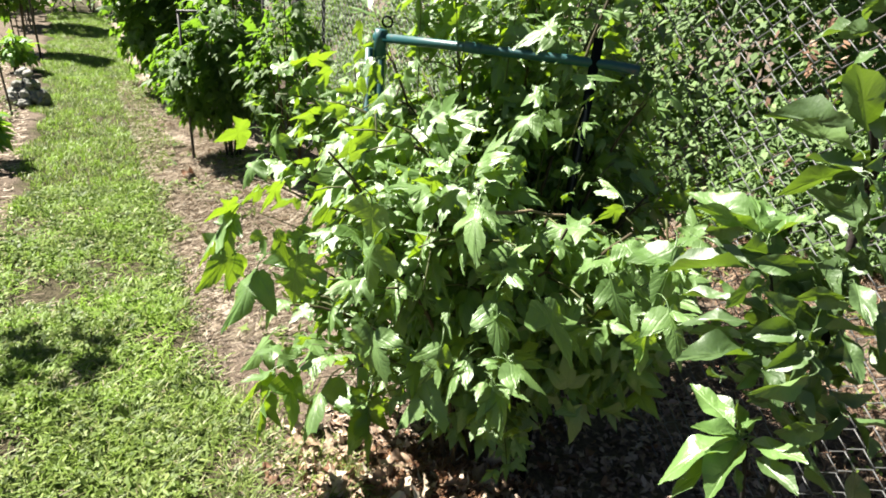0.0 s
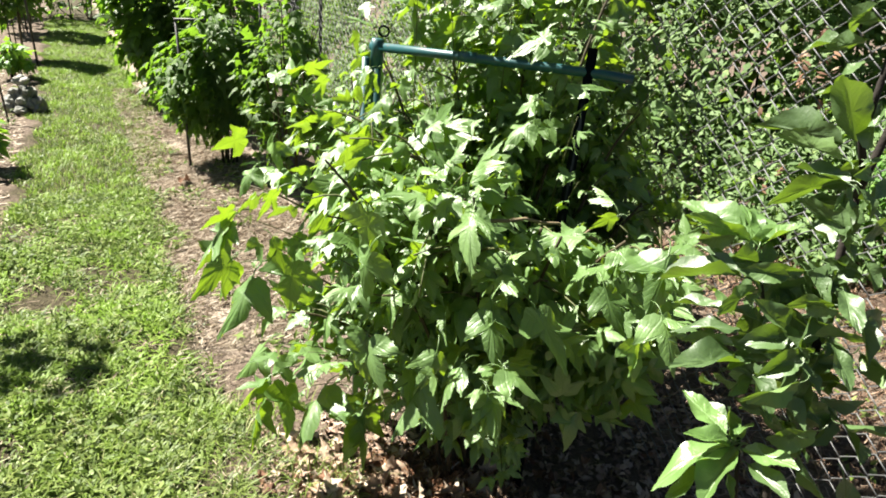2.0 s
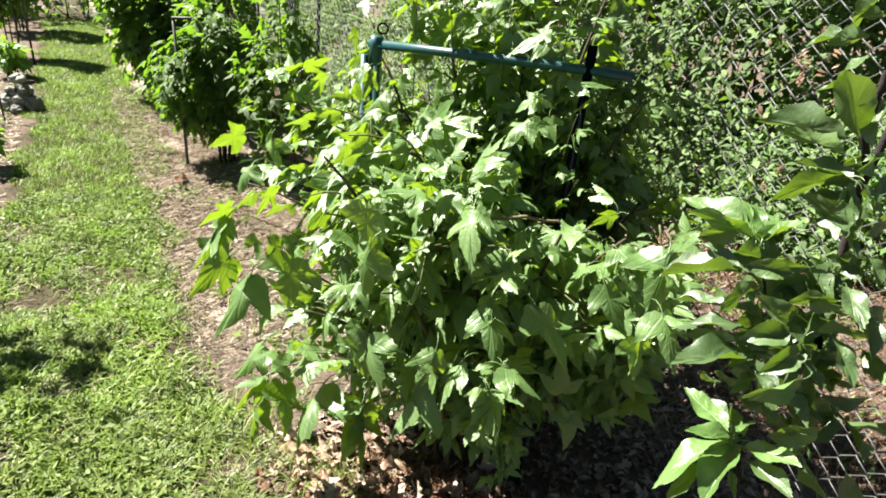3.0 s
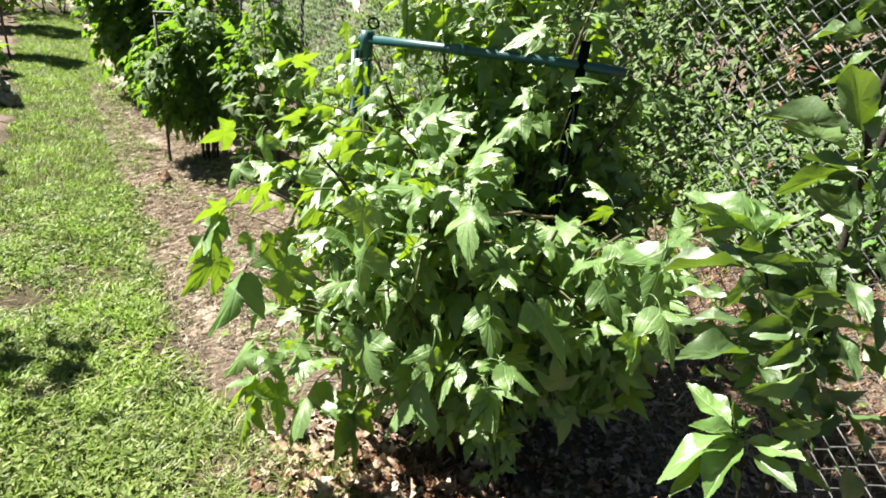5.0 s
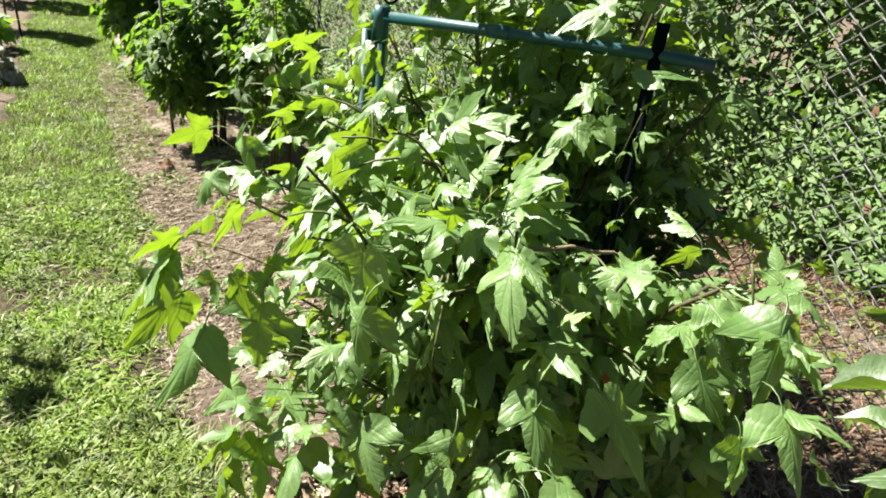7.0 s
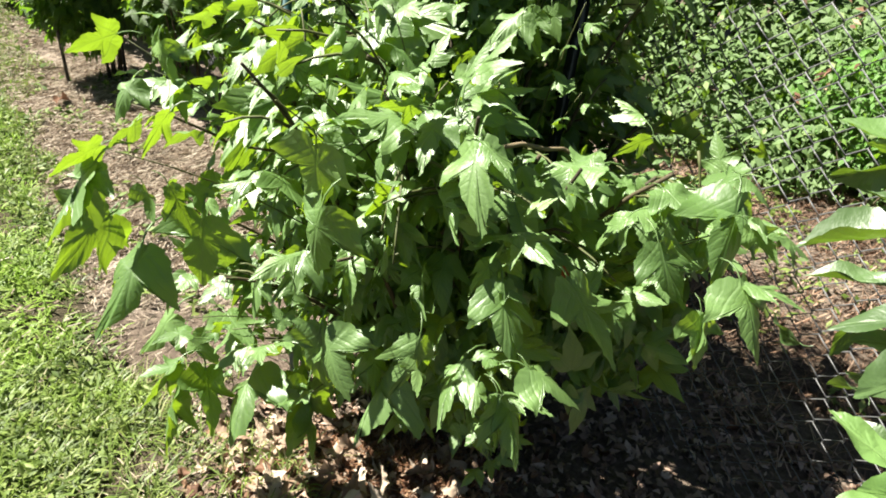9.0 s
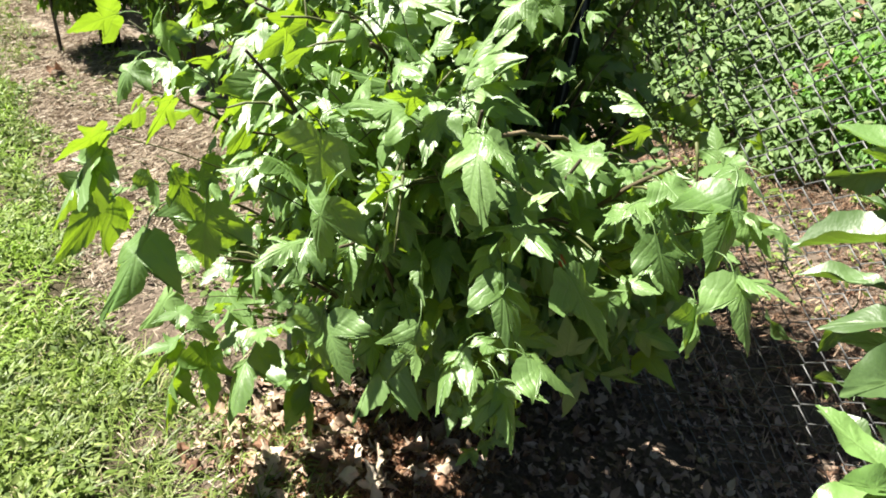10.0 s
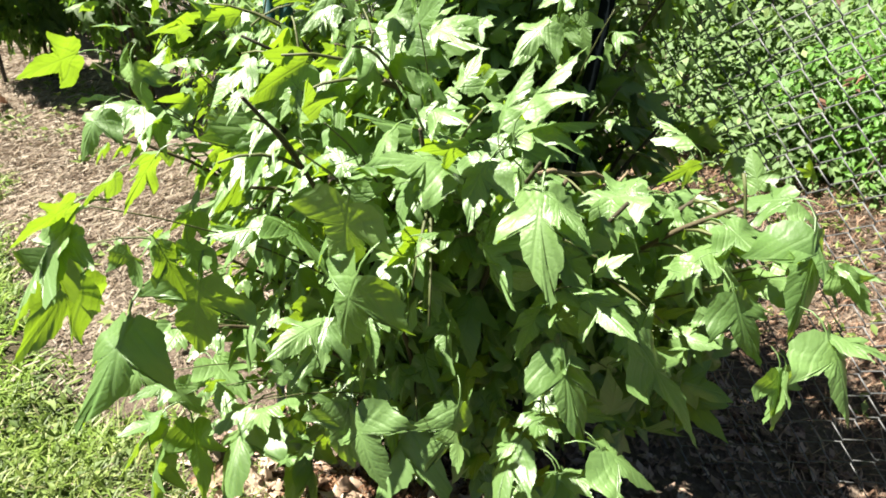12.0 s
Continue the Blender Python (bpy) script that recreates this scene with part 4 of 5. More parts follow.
ring, ring_faces = tube([(0.0115 * math.cos(a), -0.006 * math.cos(a), 0.013 * math.sin(a)) for a in np.linspace(0, 6.28, 15)], 0.003, 5)
part("loop", mesh_from("loop", ring + np.array([0.045, -0.01, 1.19]), ring_faces, dark_pipe), frame_thing)

# ---- chain-link fence ----
fence = thing("chain_link_fence", "galvanised chain-link fence overgrown from behind by creeper", "fence", at=(1.38, 0, 0))
HALF, RISE = 0.031, 0.062
zig = []
for k in range(int(1.75 / RISE * 2)):
    s = 1 if k % 2 else -1
    for dz, e in ((-0.10, 0.9), (0.10, 0.9)):
        zig.append((0.003 * s * (1 if dz > 0 else -1), s * HALF * 0.52 * (1 if abs(dz) < 0.09 else 1.0), (k * 0.5 + dz * 0.5) * RISE))
wire_me = mesh_from("wire", *tube(zig, 0.0014, 6), wire_mat)
FENCE_Y0 = -0.7
for k in range(330):
    w = part("wire", wire_me, fence)
    w.location = (0.004 * math.sin(k * 0.21), FENCE_Y0 + k * HALF, 0.02 + (RISE / 2 if k % 2 else 0))
for y in (-0.7, 6.4, 8.6):
    v, f = tube([(0.06, y, -0.1), (0.06, y, 0.8), (0.06, y, 1.7)], 0.042, 12)
    part("post", mesh_from("post", v, f, post_mat), fence, "dark weathered fence post")

# ---- creeper and hedge behind the fence ----


def leaf_mass(name, label, category, lo, hi, count, size, shapes, mat, rs, cut=None, group="", cluster=1, spread=0.06):
    ob = new(name)
    tagged(ob, label, category, group)
    seeds = rs.uniform(lo, hi, (count * (1 if cut is None else 30), 3))
    seeds = seeds[:count] if cut is None else seeds[cut(seeds)][:count]
    at = np.repeat(seeds, cluster, 0) + rs.normal(0, spread, (len(seeds) * cluster, 3)) * (cluster > 1)
    n = len(at)
    d = unit(rs.normal(0, 1, (n, 3)) * [1, 1, 0.6] + [-0.4, -0.3, -0.35])
    nrm = unit(SUNV * 0.9 + np.array([-0.5, -0.25, 0.3]) + rs.normal(0, 0.34, (n, 3)))
    me = batch("foliage", shapes, at, basis(d, nrm), size * rs.uniform(0.6, 1.2, n), mat, rs)
    part("foliage", me, ob, kind="stuff")
    for k in range(min(60, len(seeds) // 40)):
        e = seeds[rs.randint(len(seeds))]
        a = np.array([e[0] + rs.normal(0, 0.15), e[1] + rs.normal(0, 0.2), 0.0])
        v, f = tube(bezier(a, (a + e) / 2 + rs.normal(0, 0.1, 3) * [1, 1, 0.3], e, 8), np.linspace(0.006, 0.002, 8) * (size / 0.07), 5)
        part("stem", mesh_from("stem", v, f, stem_mat), ob)
    lone = [mesh_from("leaf", *q[:2], mat, q[2]) for q in shapes]
    for i in np.argsort(at[:, 0] + 0.4 * at[:, 1])[:60]:
        place_leaf("leaf", lone[i % len(lone)], ob, at[i] + np.array([0, 0, 0.01]), basis(d[i][None], nrm[i][None])[0], size)
    return ob


def creeper_top(p):
    x, y, z = p.T
    edge = 3.10 + 0.5 * np.clip(2.2 - y, 0, 2) - 0.6 * np.clip(y - 2.8, 0, 1.6)
    top = np.clip((x - edge) * (0.8 + 0.9 * np.clip((y - 2.3) / 0.8, 0, 1)), 0, 1.7)
    top = top + 0.10 * np.sin(4.1 * y + 3 * x) + 0.07 * np.sin(9.3 * y - 5 * x)
    top = np.minimum(top, 0.80 + 1.6 * np.clip((y - 2.75) / 0.5, 0, 1))
    hole = np.sin(6.1 * y + 2.3 * z) + np.sin(5.3 * z - 3.1 * y + 2 * x) + np.sin(8.7 * x + 4 * y)
    return ((hole < 1.25) | (z < 0.40)) & (z < top) & (z > top - 0.45) & (z > 0.02) & (x > edge)


rs = np.random.RandomState(21)
leaf_mass("creeper", "glossy green creeper sprawling behind the fence", "creeper", (2.0, 0.6, 0.02), (5.6, 9.5, 1.9), 25000, 0.072, small_shapes, creeper_leaf, rs, creeper_top, cluster=5, spread=0.04)
leaf_mass("creeper", "young creeper shoots growing through the chain-link fence", "creeper", (1.42, 1.45, 0.2), (1.80, 3.6, 1.35), 520, 0.055, small_shapes, creeper_leaf, rs,
          lambda p: np.sin(5.3 * p[:, 1] + 4 * p[:, 2]) + 0.6 * np.sin(13 * p[:, 2] - 7 * p[:, 1]) + 0.8 * (p[:, 1] - 2.6) > 0.2, cluster=5, spread=0.03)
# Heap added to shade the soil past the fence; darker leaf than the creeper's.
leaf_mass("creeper", "dense dark creeper heaped just behind the chain-link fence, added to shade the soil", "creeper", (1.42, 1.92, 0.25), (1.92, 2.50, 1.12), 360, 0.062, small_shapes, hedge_and_shade_leaf, rs,
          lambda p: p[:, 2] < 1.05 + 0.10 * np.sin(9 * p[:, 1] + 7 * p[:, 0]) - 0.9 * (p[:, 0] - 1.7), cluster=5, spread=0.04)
# Leaves above 2.2 m overhang out of view, added to darken the hedge.
leaf_mass("hedge", "dark leafy hedge closing the view behind the fence, with an unseen overhang added to shade it", "hedge", (4.4, -1.5, 0.0), (6.6, 11.0, 3.0), 16000, 0.16, broad_shapes, hedge_and_shade_leaf, rs,
          lambda p: (p[:, 0] > 5.6) | (p[:, 2] > 2.2))

leaf_mass("weed_patch", "tall yellow-green weeds growing behind the creeper", "weeds", (3.6, 0.9, 0.1), (5.4, 2.3, 1.1), 2600, 0.06, small_shapes, fresh_leaf, rs,
          lambda p: (p[:, 2] < 0.45 + 0.3 * np.sin(3 * p[:, 0] + 5 * p[:, 1]) + 0.55 * (p[:, 0] - 3.6)) & (p[:, 2] > 0.3 * (p[:, 0] - 3.6)), cluster=5, spread=0.05)

leaf_mass("dry_vine", "withered brown vine clinging to the chain-link fence", "vine", (1.37, 1.16, 0.95), (1.42, 1.26, 1.27), 12, 0.022, small_shapes, litter_mat, rs, cluster=3, spread=0.03)

# ---- bushes further along the bed ----
rs = np.random.RandomState(31)


def far_bush(label, base, reach, height, count, size, mat, lo=0.15, group="bushes along the bed"):
    ob = thing("garden_bush", label, "bush", group, at=(*base, 0))
    for k in range(7):
        a = rs.uniform(0, 6.28)
        e = np.array([math.cos(a) * reach * 0.7, math.sin(a) * reach * 0.7, height * rs.uniform(0.6, 0.95)])
        v, f = tube(bezier(np.array([0.05 * math.cos(a), 0.05 * math.sin(a), 0]), e * [0.3, 0.3, 0.7], e, 7), np.linspace(0.009, 0.003, 7), 5)
        part("stem", mesh_from("stem", v, f, stem_mat), ob)
    u = unit(rs.normal(0, 1, (count, 3)))
    rad = rs.uniform(0.45, 1.0, count) ** 0.5 * (0.85 + 0.18 * np.sin(5 * u[:, 0] + 3 * u[:, 2]) + 0.12 * np.sin(9 * u[:, 1]))
    at = u * rad[:, None] * [reach, reach, (height - lo) / 2] + [0, 0, (height + lo) / 2]
    d = unit(u * [1, 1, 0.4] - [0, 0, 0.5] + rs.normal(0, 0.4, (count, 3)))
    nrm = unit(SUNV * 0.5 + u * 0.5 + [0, 0, 0.4] + rs.normal(0, 0.35, (count, 3)))
    part("foliage", batch("foliage", far_shapes, at, basis(d, nrm), size * rs.uniform(0.6, 1.15, count), mat, rs), ob, kind="stuff")
    return ob


far_bush("dark green currant bush tied to a black stake frame", (0.82, 4.82), 0.42, 1.04, 2600, 0.074, hedge_and_shade_leaf, 0.16)
far_bush("tall dark green bush at the path's edge", (0.78, 6.8), 0.55, 1.8, 3200, 0.10, hedge_and_shade_leaf, 0.1)
far_bush("tall dark green bush at the path's edge", (0.95, 8.6), 0.6, 1.8, 1300, 0.10, hedge_and_shade_leaf, 0.1)
for bx, by, br, bh, bn, mat in ((1.13, 3.1, 0.24, 1.0, 420, currant_leaf), (1.08, 4.2, 0.28, 1.25, 700, hedge_and_shade_leaf), (1.04, 5.7, 0.33, 1.6, 1000, hedge_and_shade_leaf), (1.02, 6.4, 0.35, 1.7, 1100, hedge_and_shade_leaf), (0.98, 7.6, 0.38, 1.8, 1000, hedge_and_shade_leaf)):
    far_bush("leafy green shrub growing before the fence", (bx, by), br, bh, bn, 0.065, mat, 0.1)
far_bush("leafy vine climbing a black pole", (-0.60, 9.6), 0.34, 1.8, 1000, 0.10, hedge_and_shade_leaf, 0.35)
far_bush("leafy vine climbing a black pole", (-0.6, 12.2), 0.55, 2.1, 1400, 0.10, hedge_and_shade_leaf, 0.2)
far_bush("yellow-green young plant beside the path", (-0.55, 8.1), 0.16, 0.40, 120, 0.10, fresh_leaf, 0.1)
far_bush("low leafy plant in the side bed", (-0.66, 5.0), 0.22, 0.42, 200, 0.10, fresh_leaf, 0.1)
far_bush("low leafy plant in the side bed", (-0.85, 3.1), 0.30, 0.62, 260, 0.10, fresh_leaf, 0.1)
leaf_mass("hedge", "leafy hedge across the end of the path", "hedge", (-6, 14.0, 0.0), (5, 15.5, 2.6), 5000, 0.16, broad_shapes, hedge_and_shade_leaf, rs)

# ---- tree beside the path, whose limb shades the lawn ----
side_tree = thing("garden_tree", "slender garden tree with a limb over the path", "tree", at=(-2.43, 3.62, 0))
v, f = tube(bezier((0, 0, -0.1), (0.05, 0, 1.2), (0.1, 0.1, 2.3), 8), np.linspace(0.04, 0.02, 8), 8)
part("trunk", mesh_from("trunk", v, f, bark_mat), side_tree)
v, f = tube(bezier((0.05, 0.0, 1.3), (0.6, 0.0, 1.8), (1.30, 0.05, 2.05), 8), np.linspace(0.02, 0.006, 8), 7)
part("limb", mesh_from("limb", v, f, bark_mat), side_tree)
n_ = 170
t_ = rs.uniform(0.15, 1, n_)
at_ = np.column_stack([0.2 + 1.15 * t_, rs.normal(0.08, 0.14, n_), 1.6 + 0.45 * t_ + rs.normal(0, 0.08, n_)])
d_ = unit(rs.normal(0, 1, (n_, 3)) - [0, 0, 0.5])
part("foliage", batch("foliage", far_shapes, at_, basis(d_, unit(rs.normal(0, 0.4, (n_, 3)) + [0, 0, 1])), 0.09 * rs.uniform(0.6, 1.2, n_), hedge_and_shade_leaf, rs), side_tree, kind="stuff")

# ---- stakes ----


def stake(a, b, r=0.008, label="thin black garden stake pushed into the bed"):
    ob = thing("garden_stake", label, "stake", "stakes", at=(a[0], a[1], 0))
    v, f = tube([np.array(a) - [a[0], a[1], 0], (np.array(a) + b) / 2 - [a[0], a[1], 0], np.array(b) - [a[0], a[1], 0]], r, 8)
    part("rod", mesh_from("rod", v, f, stake_mat), ob)
    return ob


stake((-0.52, 6.24, -0.1), (-0.60, 6.24, 1.3))
stake((-0.39, 8.98, -0.1), (-0.45, 8.98, 1.8), 0.012)
stake((1.45, 5.25, -0.1), (1.44, 5.25, 1.9), 0.048, "dark weathered wooden post standing before the fence")
stake((1.62, 5.2, -0.1), (1.62, 5.2, 1.7), 0.014)
stake((1.17, 5.2, -0.1), (1.18, 5.2, 1.3), 0.010)
trellis = thing("plant_support", "black metal hoop support standing over a bush", "plant support", at=(0.58, 4.75, 0))
T0 = np.array([0.58, 4.75, 0])
for a, b in (((0.58, 4.75, -0.1), (0.555, 4.75, 0.94)), ((0.88, 4.75, -0.1), (0.875, 4.75, 0.94)), ((0.545, 4.75, 0.94), (0.885, 4.75, 0.945))):
    v, f = tube([np.array(a) - T0, (np.array(a) + b) / 2 - T0, np.array(b) - T0], 0.009, 8)
    part("rod", mesh_from("rod", v, f, stake_mat), trellis)

# ---- apple tree ----
apple = thing("apple_tree", "young apple tree with glossy oval leaves in rosettes", "tree", at=(0.70, 0.66, 0))
A0 = np.array([0.70, 0.66, 0])
apple_rs = np.random.RandomState(41)
apple_meshes = [mesh_from("leaf", *q[:2], apple_leaf, q[2]) for q in apple_shapes]
young_meshes = [mesh_from("leaf", *q[:2], young_apple_leaf, q[2]) for q in apple_shapes]
rosettes = np.array([(0.664, 0.700, 0.825), (0.713, 0.780, 1.062)])


branches = []


def branch(name, pts, r0, r1):
    v, f = tube(np.array(pts) - A0, np.linspace(r0, r1, len(pts)), 9)
    branches.append((np.array(pts), part(name, mesh_from(name, v, f, bark_mat), apple)))


def apple_hero(at, way, normal, length):
    rot = basis(np.array([way]), np.array([normal]))[0]
    near = min(branches, key=lambda q: np.linalg.norm(q[0] - np.array(at), axis=1).min())[1]
    young = np.linalg.norm(rosettes - np.array(at), axis=1).min() < 0.022
    place_leaf("leaf", (young_meshes if young else apple_meshes)[apple_rs.randint(len(apple_meshes))], near, np.array(at), rot, length)


def edge_on(d):
    """An upper side turned half away from the sun, for the hanging leaves within the tree."""
    side = unit(np.cross(d, SUNV)) + apple_rs.normal(0, 0.35, 3)
    return unit(side if side @ [-0.5, -0.6, 0.6] > 0 else -side)


branch("trunk", [(0.70, 0.66, -0.05), (0.70, 0.66, 0.4), (0.72, 0.67, 0.66), (0.755, 0.685, 0.78), (0.79, 0.70, 0.88), (0.806, 0.72, 0.995), (0.83, 0.741, 1.129), (0.86, 0.735, 1.30), (0.87, 0.74, 1.5)], 0.0068, 0.0045)
branch("branch", [(0.795, 0.705, 0.90), (0.755, 0.730, 0.945), (0.725, 0.752, 0.99), (0.712, 0.764, 1.045)], 0.0028, 0.0020)
branch("branch", [(0.705, 0.66, 0.50), (0.700, 0.675, 0.65), (0.685, 0.690, 0.76), (0.672, 0.699, 0.835)], 0.0035, 0.0025)
branch("branch", [(0.83, 0.741, 1.129), (0.791, 0.719, 1.16), (0.756, 0.718, 1.207), (0.74, 0.71, 1.33)], 0.006, 0.003)
apple_hero((0.663, 0.711, 0.836), (-0.070, 0.972, 0.224), (-0.148, -0.232, 0.961), 0.076)
apple_hero((0.664, 0.699, 0.828), (-0.838, 0.431, -0.334), (-0.180, 0.360, 0.916), 0.110)
apple_hero((0.664, 0.696, 0.826), (-0.815, 0.537, 0.219), (0.164, -0.148, 0.975), 0.066)
apple_hero((0.665, 0.692, 0.825), (-0.864, -0.128, -0.487), (-0.503, 0.200, 0.841), 0.085)
apple_hero((0.669, 0.689, 0.827), (0.132, -0.925, 0.356), (-0.256, 0.316, 0.914), 0.070)
apple_hero((0.667, 0.674, 0.815), (-0.144, -0.986, 0.089), (-0.222, 0.120, 0.968), 0.061)
apple_hero((0.664, 0.699, 0.829), (0.859, 0.361, 0.364), (-0.505, 0.478, 0.719), 0.053)
apple_hero((0.664, 0.706, 0.833), (0.782, 0.588, 0.205), (0.235, -0.584, 0.777), 0.058)
apple_hero((0.636, 0.700, 0.795), (-0.747, 0.339, -0.572), (-0.424, 0.420, 0.802), 0.072)
apple_hero((0.692, 0.729, 0.815), (0.133, 0.938, 0.320), (0.147, -0.338, 0.930), 0.060)
apple_hero((0.648, 0.687, 0.800), (-0.581, -0.782, -0.224), (0.347, -0.487, 0.802), 0.036)
apple_hero((0.711, 0.788, 1.068), (-0.214, 0.955, 0.207), (-0.167, -0.245, 0.955), 0.100)
apple_hero((0.713, 0.784, 1.064), (-0.593, 0.758, 0.272), (0.686, 0.298, 0.664), 0.083)
apple_hero((0.715, 0.782, 1.065), (0.504, 0.633, 0.588), (-0.341, -0.480, 0.808), 0.072)
apple_hero((0.719, 0.776, 1.068), (0.678, 0.548, 0.490), (-0.179, -0.523, 0.833), 0.074)
apple_hero((0.714, 0.768, 1.043), (-0.908, 0.179, 0.378), (0.348, 0.825, 0.445), 0.055)
apple_hero((0.713, 0.777, 1.053), (0.367, -0.021, 0.930), (-0.010, 1.000, 0.026), 0.036)
apple_hero((0.707, 0.764, 1.021), (-0.221, 0.951, 0.218), (0.009, -0.222, 0.975), 0.081)
apple_hero((0.716, 0.777, 1.060), (0.785, -0.312, 0.534), (-0.452, 0.301, 0.840), 0.062)
apple_hero((0.700, 0.775, 1.021), (-0.457, 0.874, -0.165), (-0.079, 0.145, 0.986), 0.105)
apple_hero((0.709, 0.757, 1.014), (-0.805, 0.171, -0.568), (0.122, 0.985, 0.124), 0.065)
apple_hero((0.720, 0.796, 0.958), (-0.336, 0.936, -0.106), (-0.115, 0.071, 0.991), 0.072)
apple_hero((0.688, 0.745, 0.961), (-0.563, 0.826, -0.005), (0.024, 0.022, 0.999), 0.081)
apple_hero((0.682, 0.729, 0.932), (-0.947, 0.320, -0.040), (-0.039, 0.009, 0.999), 0.099)
apple_hero((0.679, 0.745, 0.944), (-0.602, 0.790, -0.119), (0.697, 0.592, 0.404), 0.062)
apple_hero((0.714, 0.764, 1.036), (0.746, 0.223, 0.628), (-0.125, -0.879, 0.461), 0.060)
apple_hero((0.725, 0.754, 0.966), (-0.115, 0.991, -0.064), (-0.017, 0.062, 0.998), 0.049)
apple_hero((0.710, 0.728, 0.983), (0.065, -0.747, -0.661), (0.152, -0.648, 0.747), 0.035)
apple_hero((0.684, 0.742, 0.907), (0.220, -0.961, 0.167), (0.905, 0.265, 0.332), 0.064)
apple_hero((0.696, 0.726, 0.910), (-0.854, -0.203, -0.480), (-0.063, -0.874, 0.482), 0.042)
apple_hero((0.683, 0.711, 0.918), (-0.454, -0.827, -0.333), (0.129, -0.431, 0.893), 0.059)
apple_hero((0.710, 0.693, 0.947), (-0.302, -0.401, -0.865), (-0.164, -0.872, 0.462), 0.042)
apple_hero((0.712, 0.700, 0.893), (0.234, -0.914, -0.331), (0.923, 0.101, 0.372), 0.057)
apple_hero((0.715, 0.681, 0.946), (0.110, -0.850, -0.515), (0.017, -0.517, 0.856), 0.040)
apple_hero((0.700, 0.697, 0.979), (0.205, -0.870, -0.449), (0.897, -0.018, 0.443), 0.035)
apple_hero((0.703, 0.656, 1.059), (-0.652, -0.707, -0.273), (-0.207, -0.180, 0.962), 0.057)
apple_hero((0.696, 0.656, 1.043), (-0.097, 0.957, -0.274), (0.712, 0.259, 0.653), 0.049)
apple_hero((0.704, 0.669, 0.995), (0.187, -0.869, 0.459), (0.627, 0.465, 0.625), 0.059)
apple_hero((0.712, 0.653, 0.994), (-0.379, -0.766, -0.519), (-0.094, -0.526, 0.845), 0.056)
apple_hero((0.704, 0.638, 1.040), (-0.327, -0.804, -0.497), (-0.127, -0.484, 0.866), 0.055)
apple_hero((0.740, 0.715, 1.208), (-0.484, 0.127, 0.866), (0.777, 0.518, 0.358), 0.089)
apple_hero((0.734, 0.724, 1.202), (-0.063, 0.988, 0.141), (0.800, 0.020, 0.600), 0.096)
apple_hero((0.734, 0.719, 1.188), (-0.078, 0.992, 0.102), (0.766, -0.006, 0.643), 0.082)
apple_hero((0.735, 0.708, 1.165), (-0.168, 0.914, -0.369), (0.501, 0.401, 0.767), 0.080)
apple_hero((0.736, 0.705, 1.163), (0.129, 0.989, 0.074), (-0.196, -0.048, 0.979), 0.073)
apple_hero((0.746, 0.767, 1.309), (0.118, 0.944, -0.309), (-0.576, 0.318, 0.753), 0.050)
apple_hero((0.739, 0.739, 1.312), (0.170, 0.928, -0.330), (0.672, 0.136, 0.728), 0.049)
apple_hero((0.722, 0.730, 1.348), (0.343, 0.715, -0.609), (-0.722, 0.616, 0.317), 0.047)
apple_hero((0.741, 0.733, 1.290), (0.138, 0.857, -0.497), (-0.625, 0.465, 0.628), 0.053)
apple_hero((0.758, 0.739, 1.262), (0.070, 0.951, -0.301), (-0.432, 0.301, 0.850), 0.055)
apple_hero((0.718, 0.717, 1.333), (0.360, 0.930, -0.079), (0.501, -0.121, 0.857), 0.040)
apple_hero((0.724, 0.694, 1.187), (0.466, -0.728, 0.502), (-0.508, 0.244, 0.826), 0.020)
apple_hero((0.728, 0.693, 1.205), (0.493, 0.356, 0.794), (-0.824, 0.484, 0.295), 0.063)
apple_hero((0.734, 0.680, 1.112), (0.050, 0.974, 0.221), (0.833, -0.162, 0.528), 0.073)
apple_hero((0.733, 0.678, 1.106), (0.155, 0.988, -0.012), (0.860, -0.129, 0.494), 0.054)
apple_hero((0.722, 0.693, 1.095), (0.201, 0.909, 0.367), (-0.103, -0.353, 0.930), 0.043)
apple_hero((0.714, 0.681, 1.166), (0.145, -0.691, -0.708), (-0.100, -0.722, 0.684), 0.035)
apple_hero((0.709, 0.648, 1.096), (0.040, -0.691, -0.722), (-0.362, -0.683, 0.634), 0.033)
apple_hero((0.730, 0.687, 1.110), (0.402, 0.558, 0.726), (0.801, -0.599, 0.016), 0.050)
for k in range(44):
    z = apple_rs.uniform(0.84, 1.06)
    p = np.array([0.775 + 0.02 * math.sin(9 * z), 0.755, z]) + apple_rs.normal(0, 1, 3) * [0.04, 0.04, 0]
    d = unit(apple_rs.normal(0, 1, 3) * [1, 1, 0.5] + [0.1, 0.0, -0.35])
    apple_hero(p, d, edge_on(d), apple_rs.uniform(0.045, 0.075))

for k in range(30):
    z = apple_rs.uniform(0.91, 1.20)
    p = np.array([0.812, 0.715, z]) + np.array([-0.9, -0.42, 0]) * apple_rs.uniform(0.02, 0.07) + np.array([-0.42, 0.9, 0]) * apple_rs.normal(0, 0.035)
    d = unit(apple_rs.normal(0, 1, 3) * [1, 1, 0.4] + [-0.1, 0.0, -0.5])
    apple_hero(p, d, edge_on(d), apple_rs.uniform(0.04, 0.065))

for k in range(46):
    z = apple_rs.uniform(0.80, 1.02)
    p = np.array([0.745, 0.69, z]) + apple_rs.normal(0, 1, 3) * [0.04, 0.035, 0.02]
    d = unit(apple_rs.normal(0, 1, 3) * [1, 1, 0.4] + [0, 0.1, -0.5])
    apple_hero(p, d, edge_on(d), apple_rs.uniform(0.045, 0.075))

